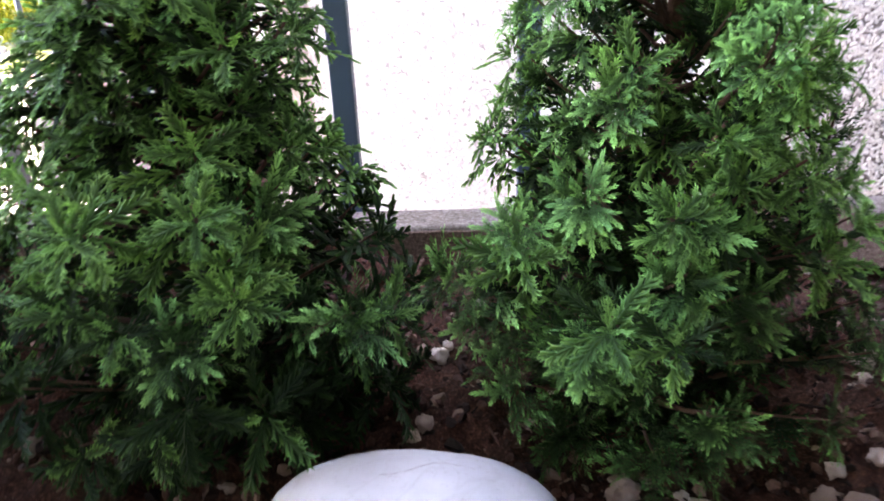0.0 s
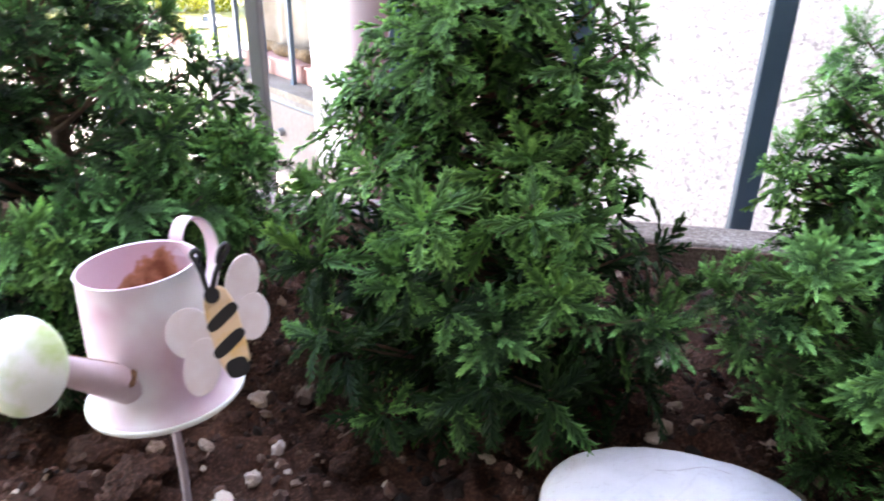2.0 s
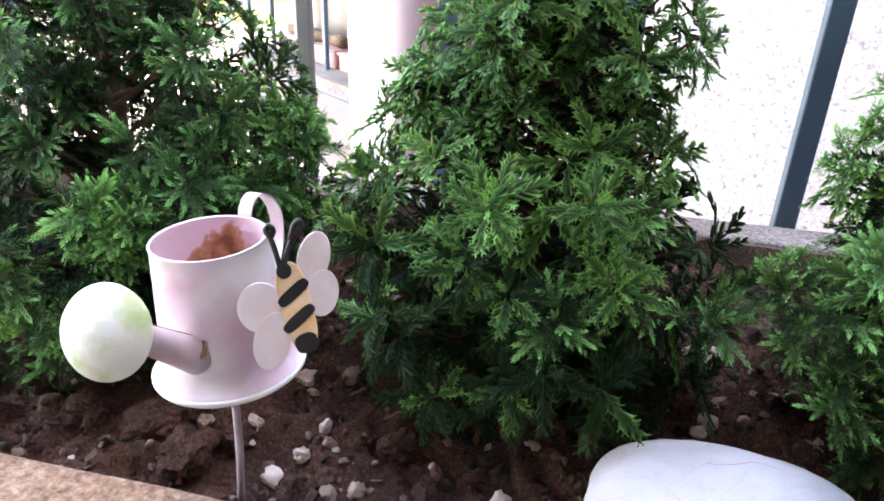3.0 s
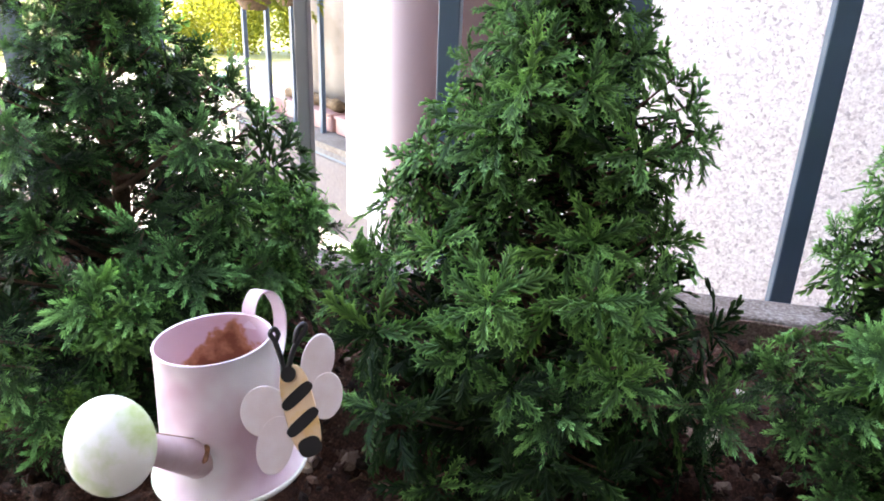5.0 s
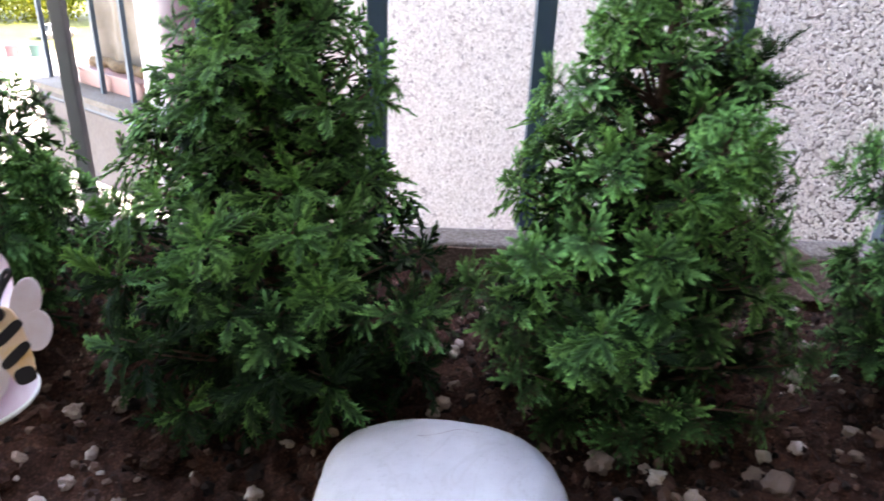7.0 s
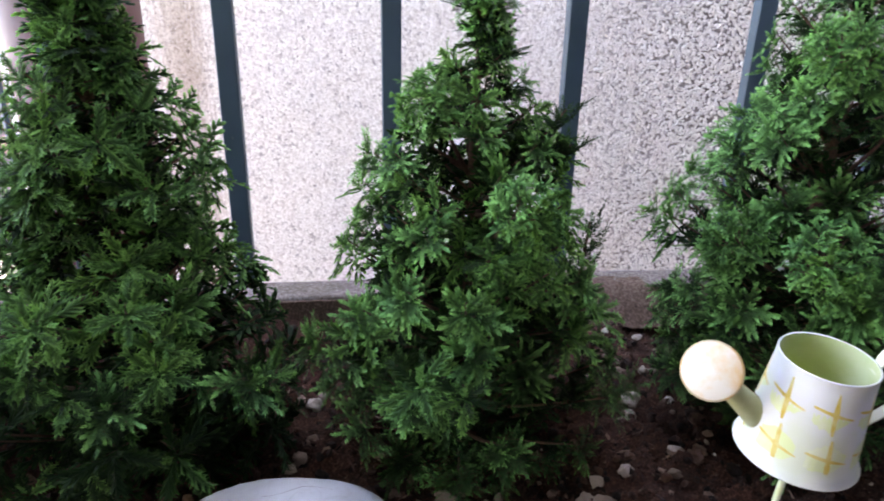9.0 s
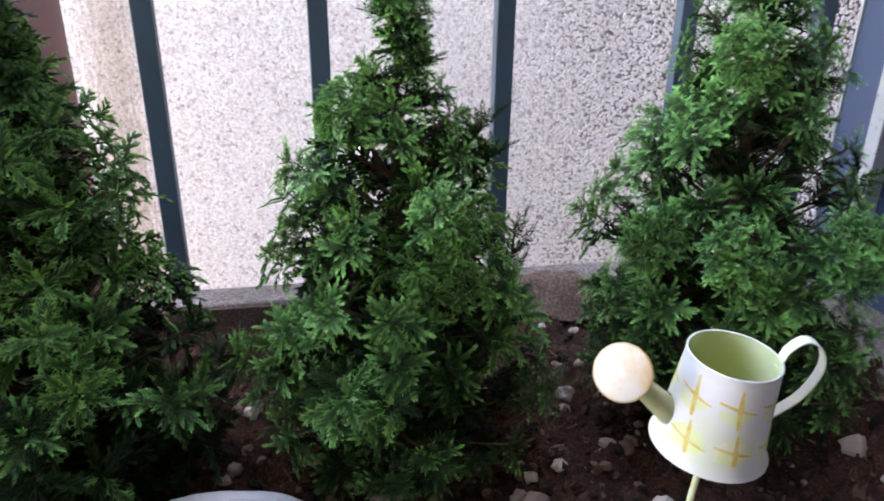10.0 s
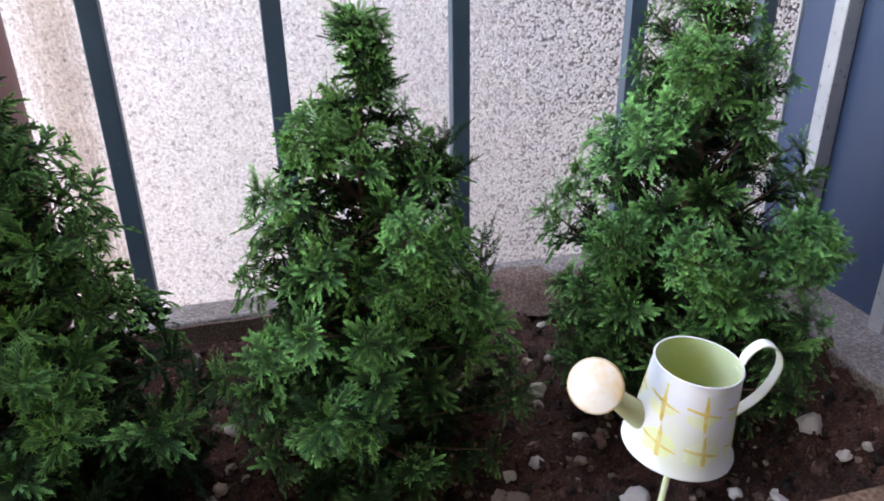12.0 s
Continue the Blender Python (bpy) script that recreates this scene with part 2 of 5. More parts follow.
ROSE_WHITE = washed("white_peach_enamel", (0.82, 0.75, 0.66), (0.8, 0.54, 0.27), 45, 0.35, (0.47, 0.7))
RUST = speckled("brown_rust", (0.12, 0.05, 0.022), (0.26, 0.12, 0.06), (0.42, 0.22, 0.13), 300)
CREAM_IN = washed("lime_inside", (0.5, 0.56, 0.24), (0.58, 0.62, 0.36), 20, 0.5)
HANDLE_CREAM = washed("cream_enamel", (0.68, 0.69, 0.52), (0.74, 0.74, 0.66), 30, 0.4)
SPOUT_LIME = washed("olive_lime_enamel", (0.42, 0.43, 0.22), (0.5, 0.5, 0.3), 30, 0.42)
YELLOW_LINE = washed("yellow_brush_stroke", (0.7, 0.5, 0.09), (0.72, 0.62, 0.26), 90, 0.45)
LIME_PATCH = washed("lime_brush_patch", (0.7, 0.76, 0.42), (0.76, 0.79, 0.62), 50, 0.45)
PEACH = washed("peach_enamel", (0.6, 0.48, 0.3), (0.62, 0.36, 0.14), 40, 0.35, (0.4, 0.6))
LILAC = painted("lilac_paint", (0.444, 0.4, 0.444), 0.4, (0.259, 0.207, 0.192), 0.7, 120)
BEE_WHITE = washed("cream_wing_paint", (0.7, 0.6, 0.58), (0.74, 0.67, 0.66), 60, 0.5)
BEE_YELLOW = washed("amber_paint", (0.82, 0.6, 0.38), (0.8, 0.5, 0.16), 50, 0.45, (0.5, 0.68))
BEE_BLACK = painted("black_enamel", (0.006, 0.006, 0.007), 0.55, (0.05, 0.045, 0.04), 0.7, 150)
CLOTH = washed("beige_cloth", (0.2, 0.165, 0.13), (0.27, 0.23, 0.19), 6, 0.9)
PINK_BOX = painted("salmon_plastic", (0.36, 0.19, 0.175), 0.5, (0.5, 0.3, 0.28), 0.7, 20)
DARK_WOOD = speckled("brown_bark_log", (0.06, 0.04, 0.02), (0.15, 0.095, 0.05), (0.25, 0.17, 0.09), 60, strength=0.6, distance=0.004)
PAVING = speckled("pale_paving", (0.2, 0.19, 0.18), (0.26, 0.25, 0.235), (0.32, 0.31, 0.29), 6, strength=0.2, distance=0.004, stain=(0.8, 0.8, 0.76))
GRASS = speckled("dry_grass", (0.05, 0.07, 0.015), (0.09, 0.11, 0.025), (0.14, 0.15, 0.05), 20, strength=0.5, distance=0.03)
# for the unseen back wall, kept dark so that little light bounces forward
BROWN_WALL = speckled("dark_brown_render", (0.1, 0.082, 0.07), (0.15, 0.125, 0.108), (0.2, 0.17, 0.15), 50, strength=0.2, distance=0.002)
FLOOR_TILE = speckled("terrace_floor", (0.17, 0.14, 0.115), (0.24, 0.2, 0.17), (0.3, 0.26, 0.23), 40, 0.7, 0.2, 0.002)
LEAF = foliage("tree_leaf", (0.07, 0.09, 0.012), (0.2, 0.22, 0.03), 0.6, 0.6)
CAR_WHITE = painted("silver_car_paint", (0.3, 0.32, 0.35), 0.25, (0.7, 0.7, 0.7), 0.8, 3)
CAR_GLASS = painted("dark_car_glass", (0.02, 0.025, 0.035), 0.08, (0.02, 0.02, 0.03), 0.8, 3)
TYRE = painted("tyre_rubber", (0.02, 0.02, 0.02), 0.8, (0.04, 0.04, 0.04), 0.7, 20)
GREEN_PLASTIC = painted("teal_plastic", (0.02, 0.06, 0.05), 0.45, (0.02, 0.08, 0.05), 0.7, 5)
RED_PLASTIC = painted("red_plastic", (0.1, 0.045, 0.05), 0.45, (0.1, 0.02, 0.02), 0.7, 5)


# ---- mesh helpers ----
def mesh_object(name, bm, mat, parent=None, label="", smooth=False):
    me = bpy.data.meshes.new(name)
    bm.to_mesh(me)
    bm.free()
    for mt in (mat if isinstance(mat, (list, tuple)) else (mat,)):
        me.materials.append(mt)
    if smooth:
        for p in me.polygons:
            p.use_smooth = True
    ob = new(name, me)
    if parent:
        ob.parent = parent
    if label:
        tagged(ob, label)
    return ob


def part(name, bm, mat, parent, label="", smooth=False):
    return mesh_object(name, bm, mat, parent, label, smooth)


def raw_mesh(name, verts, faces, mat, smooth=False, young=None):
    me = bpy.data.meshes.new(name)
    me.from_pydata([tuple(v) for v in verts], [], [tuple(f) for f in faces])
    me.materials.append(mat)
    if young is not None:
        a = me.attributes.new("young", "FLOAT", "POINT")
        a.data.foreach_set("value", np.asarray(young, dtype=np.float32))
    if smooth:
        for p in me.polygons:
            p.use_smooth = True
    return me


def thing(name, label, category, at=(0, 0, 0), group="", kind=""):
    ob = new(name)
    ob.location = at
    ob.empty_display_size = 0.02
    return tagged(ob, label, category, group, kind)


def box(lo, hi, bevel=0.0, seg=2, bm=None):
    bm = bm or bmesh.new()
    got = bmesh.ops.create_cube(bm, size=1.0)["verts"]
    lo, hi = Vector(lo), Vector(hi)
    for v in got:
        v.co = Vector(((v.co.x + 0.5) * (hi.x - lo.x) + lo.x, (v.co.y + 0.5) * (hi.y - lo.y) + lo.y, (v.co.z + 0.5) * (hi.z - lo.z) + lo.z))
    if bevel:
        edges = list({e for v in got for e in v.link_edges})
        bmesh.ops.bevel(bm, geom=edges, offset=bevel, segments=seg, affect="EDGES", profile=0.5)
    return bm


def lathe(profile, n=48, bm=None, m=Matrix(), closed=False):
    """Surface of revolution round z; profile: (radius, height) pairs."""
    bm = bm or bmesh.new()
    rings = []
    for r, z in profile:
        rings.append([bm.verts.new(m @ Vector((r * math.cos(2 * math.pi * k / n), r * math.sin(2 * math.pi * k / n), z))) for k in range(n)])
    pairs = list(zip(rings, rings[1:]))
    if closed:
        pairs.append((rings[-1], rings[0]))
    for a, b in pairs:
        for k in range(n):
            bm.faces.new((a[k], a[(k + 1) % n], b[(k + 1) % n], b[k]))
    return bm


def tube(points, radii, n=8, bm=None, cap=True):
    bm = bm or bmesh.new()
    pts = [Vector(p) for p in points]
    if isinstance(radii, (int, float)):
        radii = [radii] * len(pts)
    rings, u = [], None
    for i, p in enumerate(pts):
        d = (pts[min(i + 1, len(pts) - 1)] - pts[max(i - 1, 0)]).normalized()
        if u is None:
            u = d.orthogonal().normalized()
        u = (u - d * u.dot(d)).normalized()
        v = d.cross(u)
        rings.append([bm.verts.new(p + radii[i] * (math.cos(2 * math.pi * k / n) * u + math.sin(2 * math.pi * k / n) * v)) for k in range(n)])
    for a, b in zip(rings, rings[1:]):
        for k in range(n):
            bm.faces.new((a[k], a[(k + 1) % n], b[(k + 1) % n], b[k]))
    if cap:
        bm.faces.new(rings[0][::-1])
        bm.faces.new(rings[-1])
    return bm


def strap(points, side, width, thick):
    """A flat metal band along points; side: unit vector across the band."""
    bm = bmesh.new()
    pts, side = [Vector(p) for p in points], Vector(side).normalized()
    rings = []
    for i, p in enumerate(pts):
        d = (pts[min(i + 1, len(pts) - 1)] - pts[max(i - 1, 0)]).normalized()
        n = d.cross(side).normalized()
        rings.append([bm.verts.new(p + side * (sx * width / 2) + n * (sn * thick / 2)) for sx, sn in ((-1, -1), (1, -1), (1, 1), (-1, 1))])
    for a, b in zip(rings, rings[1:]):
        for k in range(4):
            bm.faces.new((a[k], a[(k + 1) % 4], b[(k + 1) % 4], b[k]))
    bm.faces.new(rings[0][::-1])
    bm.faces.new(rings[-1])
    return bm


def smooth_path(ctrl, steps=6):
    """Catmull-Rom through the control points."""
    pts = [Vector(p) for p in ctrl]
    pts = [2 * pts[0] - pts[1]] + pts + [2 * pts[-1] - pts[-2]]
    out = []
    for i in range(1, len(pts) - 2):
        p0, p1, p2, p3 = pts[i - 1 : i + 3]
        for k in range(steps):
            t = k / steps
            out.append(0.5 * (2 * p1 + (p2 - p0) * t + (2 * p0 - 5 * p1 + 4 * p2 - p3) * t * t + (3 * p1 - p0 - 3 * p2 + p3) * t ** 3))
    out.append(pts[-2])
    return out


def outline_plate(outline, thick, m, bm=None):
    """A flat plate with rounded front edge, cut to a closed 2D outline, in the x-y plane of m."""
    bm = bm or bmesh.new()
    c = sum((Vector(p) for p in outline), Vector((0, 0))) / len(outline)
    def ring(scale, z):
        return [bm.verts.new(m @ Vector((c.x + (p[0] - c.x) * scale, c.y + (p[1] - c.y) * scale, z))) for p in outline]
    rings = [ring(0.96, 0), ring(1.0, thick * 0.25), ring(1.0, thick * 0.6), ring(0.97, thick), ring(0.8, thick * 1.04)]
    k = len(outline)
    for a, b in zip(rings, rings[1:]):
        for i in range(k):
            bm.faces.new((a[i], a[(i + 1) % k], b[(i + 1) % k], b[i]))
    bm.faces.new(rings[0][::-1])
    bm.faces.new(rings[-1])
    return bm


def ellipse(cx, cy, rx, ry, turn=0.0, n=28, power=2.0):
    out = []
    for k in range(n):
        a = 2 * math.pi * k / n
        x = rx * math.copysign(abs(math.cos(a)) ** (2 / power), math.cos(a))
        y = ry * math.copysign(abs(math.sin(a)) ** (2 / power), math.sin(a))
        out.append((cx + x * math.cos(turn) - y * math.sin(turn), cy + x * math.sin(turn) + y * math.cos(turn)))
    return out


# ---- planter, ledges, railing ----
LEFT_END, RIGHT_IN = -2.4, 0.905
LEDGE_Z, BACK_IN, BACK_OUT = 0.065, 0.93, 1.0
FRONT_IN, RIM_Z = 0.335, 0.022



def soil_height(x, y):
    p = Vector((x, y, 0))
    h = 0.014 * noise.noise(p * 9) + 0.026 * abs(noise.noise(p * 22 + Vector((7, 1, 0)))) - 0.008 + 0.013 * noise.noise(p * 50) + 0.007 * noise.noise(p * 105)
    h += 0.05 * max(0, (y - 0.83) / 0.1) ** 1.5 * (0.7 + 0.5 * noise.noise(p * 14)) + 0.05 * max(0, (x - 0.8) / 0.1) ** 1.5 * (0.8 + 0.5 * noise.noise(p * 16))
    return h - 0.004


def build_soil():
    nx, ny = 420, 96
    xs = np.linspace(LEFT_END, RIGHT_IN + 0.01, nx)
    ys = np.linspace(FRONT_IN - 0.01, BACK_IN + 0.012, ny)
    verts = [(x, y, soil_height(x, y)) for y in ys for x in xs]
    faces = [(j * nx + i, j * nx + i + 1, (j + 1) * nx + i + 1, (j + 1) * nx + i) for j in range(ny - 1) for i in range(nx - 1)]
    ob = new("ground", raw_mesh("ground", verts, faces, SOIL, True))
    return tagged(ob, "dark brown crumbly potting soil filling the planter", "soil", kind="structure")


ground = build_soil()


def rough_box(lo, hi, bevel, amp=0.0015, step=0.03):
    """A cast block with slightly uneven faces."""
    bm = box(lo, hi, bevel, 3)
    size = [hi[k] - lo[k] for k in range(3)]
    axis = size.index(max(size))
    cuts = int(size[axis] / step)
    for i in range(1, min(cuts, 80)):
        co = Vector((0, 0, 0))
        co[axis] = lo[axis] + size[axis] * i / min(cuts, 80)
        no = Vector((0, 0, 0))
        no[axis] = 1
        bmesh.ops.bisect_plane(bm, geom=bm.verts[:] + bm.edges[:] + bm.faces[:], plane_co=co, plane_no=no)
    for v in bm.verts:
        v.co += Vector((noise.noise(v.co * 40), noise.noise(v.co * 40 + Vector((9, 0, 0))), noise.noise(v.co * 40 + Vector((0, 9, 0))))) * amp
    return bm


ledge_back = mesh_object("trim_back_ledge", rough_box((LEFT_END, BACK_IN, -0.45), (1.09, BACK_OUT, LEDGE_Z), 0.006), CONCRETE, smooth=False)
tagged(ledge_back, "grey exposed-aggregate concrete ledge along the back of the planter", "ledge", kind="structure")
ledge_side = mesh_object("trim_side_ledge", rough_box((RIGHT_IN, -0.3, -0.45), (1.09, BACK_IN - 0.002, LEDGE_Z), 0.006), CONCRETE)
tagged(ledge_side, "grey exposed-aggregate concrete ledge at the end of the planter", "ledge", kind="structure")
ledge_face = mesh_object("trim_back_face", rough_box((LEFT_END, BACK_IN - 0.006, -0.2), (RIGHT_IN - 0.001, BACK_IN - 0.001, 0.060), 0.002, 0.002), EARTHY)
tagged(ledge_face, "brown soil-stained aggregate face below the back ledge", "ledge", kind="structure")
rim_front = mesh_object("trim_front_rim", rough_box((LEFT_END, 0.2, -0.45), (RIGHT_IN - 0.002, FRONT_IN, RIM_Z), 0.007), RIM)
tagged(rim_front, "sandy brown aggregate rim along the front of the planter", "rim", kind="structure")
terrace = mesh_object("floor", box((LEFT_END, -1.3, -0.55), (1.06, 0.2, -0.45)), FLOOR_TILE)
tagged(terrace, "brown stone terrace floor beside the planter", "floor", kind="structure")


def build_spill(x0, x1, seed):
    """Earth and grit washed over the back ledge."""
    nx, ny = 90, 14
    verts = []
    for j in range(ny):
        for i in range(nx):
            u, w = i / (nx - 1), j / (ny - 1)
            x, y = x0 + (x1 - x0) * u, BACK_IN - 0.06 + 0.118 * w
            edge = min(1, 6 * u, 6 * (1 - u)) * min(1, 4 * (1 - w))
            lump = 0.5 + 0.5 * noise.noise(Vector((x * 30 + seed, y * 30, 0))) + 0.35 * noise.noise(Vector((x * 90, y * 90, seed)))
            verts.append((x, y, LEDGE_Z - 0.003 - 0.055 * max(0, 1 - w * 1.9) + 0.011 * edge * max(0, lump)))
    faces = [(j * nx + i, j * nx + i + 1, (j + 1) * nx + i + 1, (j + 1) * nx + i) for j in range(ny - 1) for i in range(nx - 1)]
    ob = new("soil_spill", raw_mesh("soil_spill", verts, faces, EARTHY, True))
    return tagged(ob, "reddish brown earth and grit spilt over the back ledge", "soil", kind="stuff")


build_spill(0.28, 0.62, 3)


RAIL_Y = 1.05
railing = thing("railing", "slate blue painted steel railing fixed behind the back ledge", "railing", (0, RAIL_Y, LEDGE_Z))
BAR_X = (-2.28, -2.01, -1.74, -1.47, -1.20, -0.93, -0.662, -0.418, -0.142, 0.130, 0.449, 0.79, 1.07)
for x in BAR_X:
    if -0.7 < x < -0.6:     # a thinner bar, its paint lightened to carry the open skylight
        part("bar", box((x - 0.006, -0.0135, -0.3), (x + 0.017, 0.0065, 0.98), 0.0022, 2), LIT_BAR_PAINT, railing, "thinner weathered bar, its paint lightened as if in open skylight")
    else:
        part("bar", box((x - 0.0165, -0.0135, -0.3), (x + 0.0165, 0.0135, 0.98), 0.0022, 2), BAR_PAINT, railing)
    part("bracket", box((x - 0.012, BACK_OUT - RAIL_Y - 0.004, -0.16), (x + 0.012, -0.0137, -0.12), 0.001, 1), BAR_PAINT, railing)
part("handrail", box((BAR_X[0] - 0.03, -0.022, 0.98), (1.1, 0.022, 1.01), 0.006, 2), BAR_PAINT, railing)

side_screen = thing("side_screen", "dark blue privacy panel behind weathered grey posts on the ledge", "screen", (1.0, 0.6, LEDGE_Z))
part("panel", box((0.044, -1.2, -0.004), (0.054, 0.318, 1.05), 0.001, 1), PANEL_PAINT, side_screen, "dark slate blue sheet panel")
part("edge_strip", box((0.04, 0.319, -0.004), (0.056, 0.325, 1.05), 0.001, 1), POST_WOOD, side_screen, "pale grey edge strip")
for y in (0.197, -0.014, -0.22, -0.43, -0.64):
    part("post", box((0.012, y - 0.0145, -0.004), (0.042, y + 0.0145, 1.05), 0.002, 2), POST_WOOD, side_screen, "weathered pale grey post")


# ---- facing wall, column and house ----
WALL_A, WALL_B = Vector((-0.945, 2.05, 0)), Vector((1.745, 1.693, 0))
wall_dir = (WALL_B - WALL_A).normalized()
wall_m = Matrix.Translation(WALL_A) @ Matrix.Rotation(math.atan2(wall_dir.y, wall_dir.x), 4, "Z")
wall_len = (WALL_B - WALL_A).length
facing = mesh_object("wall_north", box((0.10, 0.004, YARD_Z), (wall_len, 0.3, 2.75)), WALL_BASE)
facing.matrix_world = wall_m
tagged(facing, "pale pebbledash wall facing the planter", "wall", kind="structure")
corner = bmesh.new()
box((0.0, -0.006, -0.27), (0.30, 0.3, 2.75), 0.02, 4, corner)
box((0.075, -0.002, YARD_Z), (0.30, 0.28, -0.262), 0.01, 2, corner)
wall_corner = mesh_object("wall_corner", corner, WHITE_PLASTER)
wall_corner.matrix_world = wall_m
tagged(wall_corner, "smooth white plastered end of the pebbledash wall", "wall", kind="structure")


def build_pebbledash():
    rng = np.random.default_rng(3)
    bv = np.array([(1, 0, 0), (-1, 0, 0), (0, 0, 1), (0, 0, -1), (0, -1, 0), (0.5, -0.7, 0.5), (-0.5, -0.7, -0.5)], float)
    bf = np.array([(0, 2, 5), (2, 4, 5), (4, 0, 5), (2, 1, 4), (1, 3, 6), (3, 4, 6), (4, 1, 6), (3, 0, 4)])
    step, verts, faces, n = 0.0080, [], [], 0
    for z in np.arange(-0.5, 0.56, step):
        for x in np.arange(0.30, 2.7, step):
            px, pz = x + rng.uniform(-0.5, 0.5) * step, z + rng.uniform(-0.5, 0.5) * step
            loose = min(1, max(0, (x - 1.42) / 0.9 + 0.12 * noise.noise(Vector((x * 3, 0, z * 3)))))      # chips stand looser and prouder towards the corner
            if rng.random() < 0.22 * loose:
                continue
            s = rng.uniform(0.0040, 0.0062) * (1.5 - 0.38 * loose)
            sc = np.array([s * rng.uniform(0.85, 1.15), s * rng.uniform(0.7, 1.2) * (0.12 + 0.5 * loose), s * rng.uniform(0.85, 1.15)])
            a = rng.uniform(0, 6.28)
            jit = bv * (1 + rng.uniform(-0.25, 0.25, (len(bv), 1))) * sc
            rx = jit[:, 0] * math.cos(a) - jit[:, 2] * math.sin(a)
            rz = jit[:, 0] * math.sin(a) + jit[:, 2] * math.cos(a)
            verts.append(np.stack([rx + px, jit[:, 1] + 0.003, rz + pz], 1))
            faces.append(bf + n)
            n += len(bv)
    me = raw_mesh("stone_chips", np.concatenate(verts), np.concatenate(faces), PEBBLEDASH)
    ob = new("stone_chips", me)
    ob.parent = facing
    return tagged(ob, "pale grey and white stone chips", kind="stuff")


build_pebbledash()

column = mesh_object("column", lathe([(0.0, YARD_Z), (0.125, YARD_Z), (0.125, 2.75), (0.0, 2.75)], 64), COLUMN_PAINT, smooth=True)
column.location = (-0.468, 1.32, 0)
tagged(column, "round brownish pink painted column beyond the railing", "column", kind="structure")
# added out of view: keeps sun and eastern sky off the planter
sun_blocker = mesh_object("wall_east_blocker", box((1.75, -1.28, YARD_Z), (2.05, 7.0, 6.5)), PARAPET)
tagged(sun_blocker, "unseen pale wall added beyond the side screen to block the sun", "wall", kind="structure")
# added behind the view to hold low light off the bush fronts
light_stop = mesh_object("wall_south_blocker", box((-6.0, -1.6, YARD_Z), (2.05, -1.3, 3.4)), BROWN_WALL)
terrace_base = mesh_object("wall_base", box((LEFT_END + 0.004, -1.29, YARD_Z), (1.05, 0.97, -0.56)), PARAPET)
tagged(terrace_base, "pale pink rendered house wall under the terrace", "wall", kind="structure")
# added above the view; its front edge sets how much sky reaches the bed
shade_slab = mesh_object("ceiling", box((-2.6, -1.28, 2.1), (1.73, 0.36, 2.3)), PARAPET)
tagged(shade_slab, "unseen pale slab added overhead to hold back skylight", "ceiling", kind="structure")
tagged(light_stop, "unseen dark brown wall added behind the terrace to cut light from there", "wall", kind="structure")


# ---- the neighbouring balcony ----
nb_len = 1.66      # local x runs away along the front, local -y points into the balcony
nb_m = Matrix.Translation((-0.75, 2.4, -0.235)) @ Matrix.Rotation(math.radians(142), 4, "Z")
balcony = thing("neighbour_balcony", "neighbouring balcony with pale pink parapet and steel bars", "balcony")
balcony.matrix_world = nb_m
part("parapet", box((0.05, -0.12, -0.42), (nb_len - 0.06, 0.0, -0.072), 0.006, 2), NB_RENDER, balcony, "pale pink rendered parapet")
part("ledge_groove", box((0.05, -0.115, -0.074), (nb_len - 0.06, -0.008, -0.058)), BAR_PAINT, balcony, "dark grey joint under the ledge")
part("ledge_band", box((0.05, -0.12, -0.058), (nb_len - 0.05, 0.002, -0.03), 0.002, 1), NB_BAND, balcony, "smooth grey band under the ledge")
part("ledge", box((0.05, -0.14, -0.03), (nb_len, 0.014, -0.001), 0.005, 2), NB_LEDGE, balcony, "stained grey stone ledge")
part("slab", box((0.05, -1.4, -0.42), (nb_len - 0.06, -0.122, -0.36)), NB_RENDER, balcony)
part("end_parapet", box((nb_len - 0.15, -1.4, -0.358), (nb_len - 0.062, -0.122, -0.032), 0.004, 2), NB_RENDER, balcony)
for k in range(7):
    x = 0.125 + k * 0.251
    part("bar", box((x - 0.011, -0.098, -0.003), (x + 0.011, -0.076, 0.98), 0.002, 1), BAR_PAINT, balcony)
part("handrail", box((0.05, -0.107, 0.98), (nb_len, -0.067, 1.01), 0.005, 1), BAR_PAINT, balcony)
# unseen slab, added to shade the parapet and curtain
part("shade_slab", box((0.05, -1.4, 1.75), (nb_len + 0.3, 0.75, 1.9)), NB_RENDER, balcony)
part("spout", tube([(0.86, -0.02, -0.195), (0.86, 0.025, -0.2)], 0.018, 16), NB_BAND, balcony, "short drain spout")


neighbour_house = mesh_object("wall_northwest", box((0.0, -1.72, YARD_Z + 0.235), (1.45, -1.41, 2.5)), NB_RENDER)
neighbour_house.matrix_world = nb_m
tagged(neighbour_house, "pale pink rendered house wall that carries the neighbouring balcony", "wall", kind="structure")


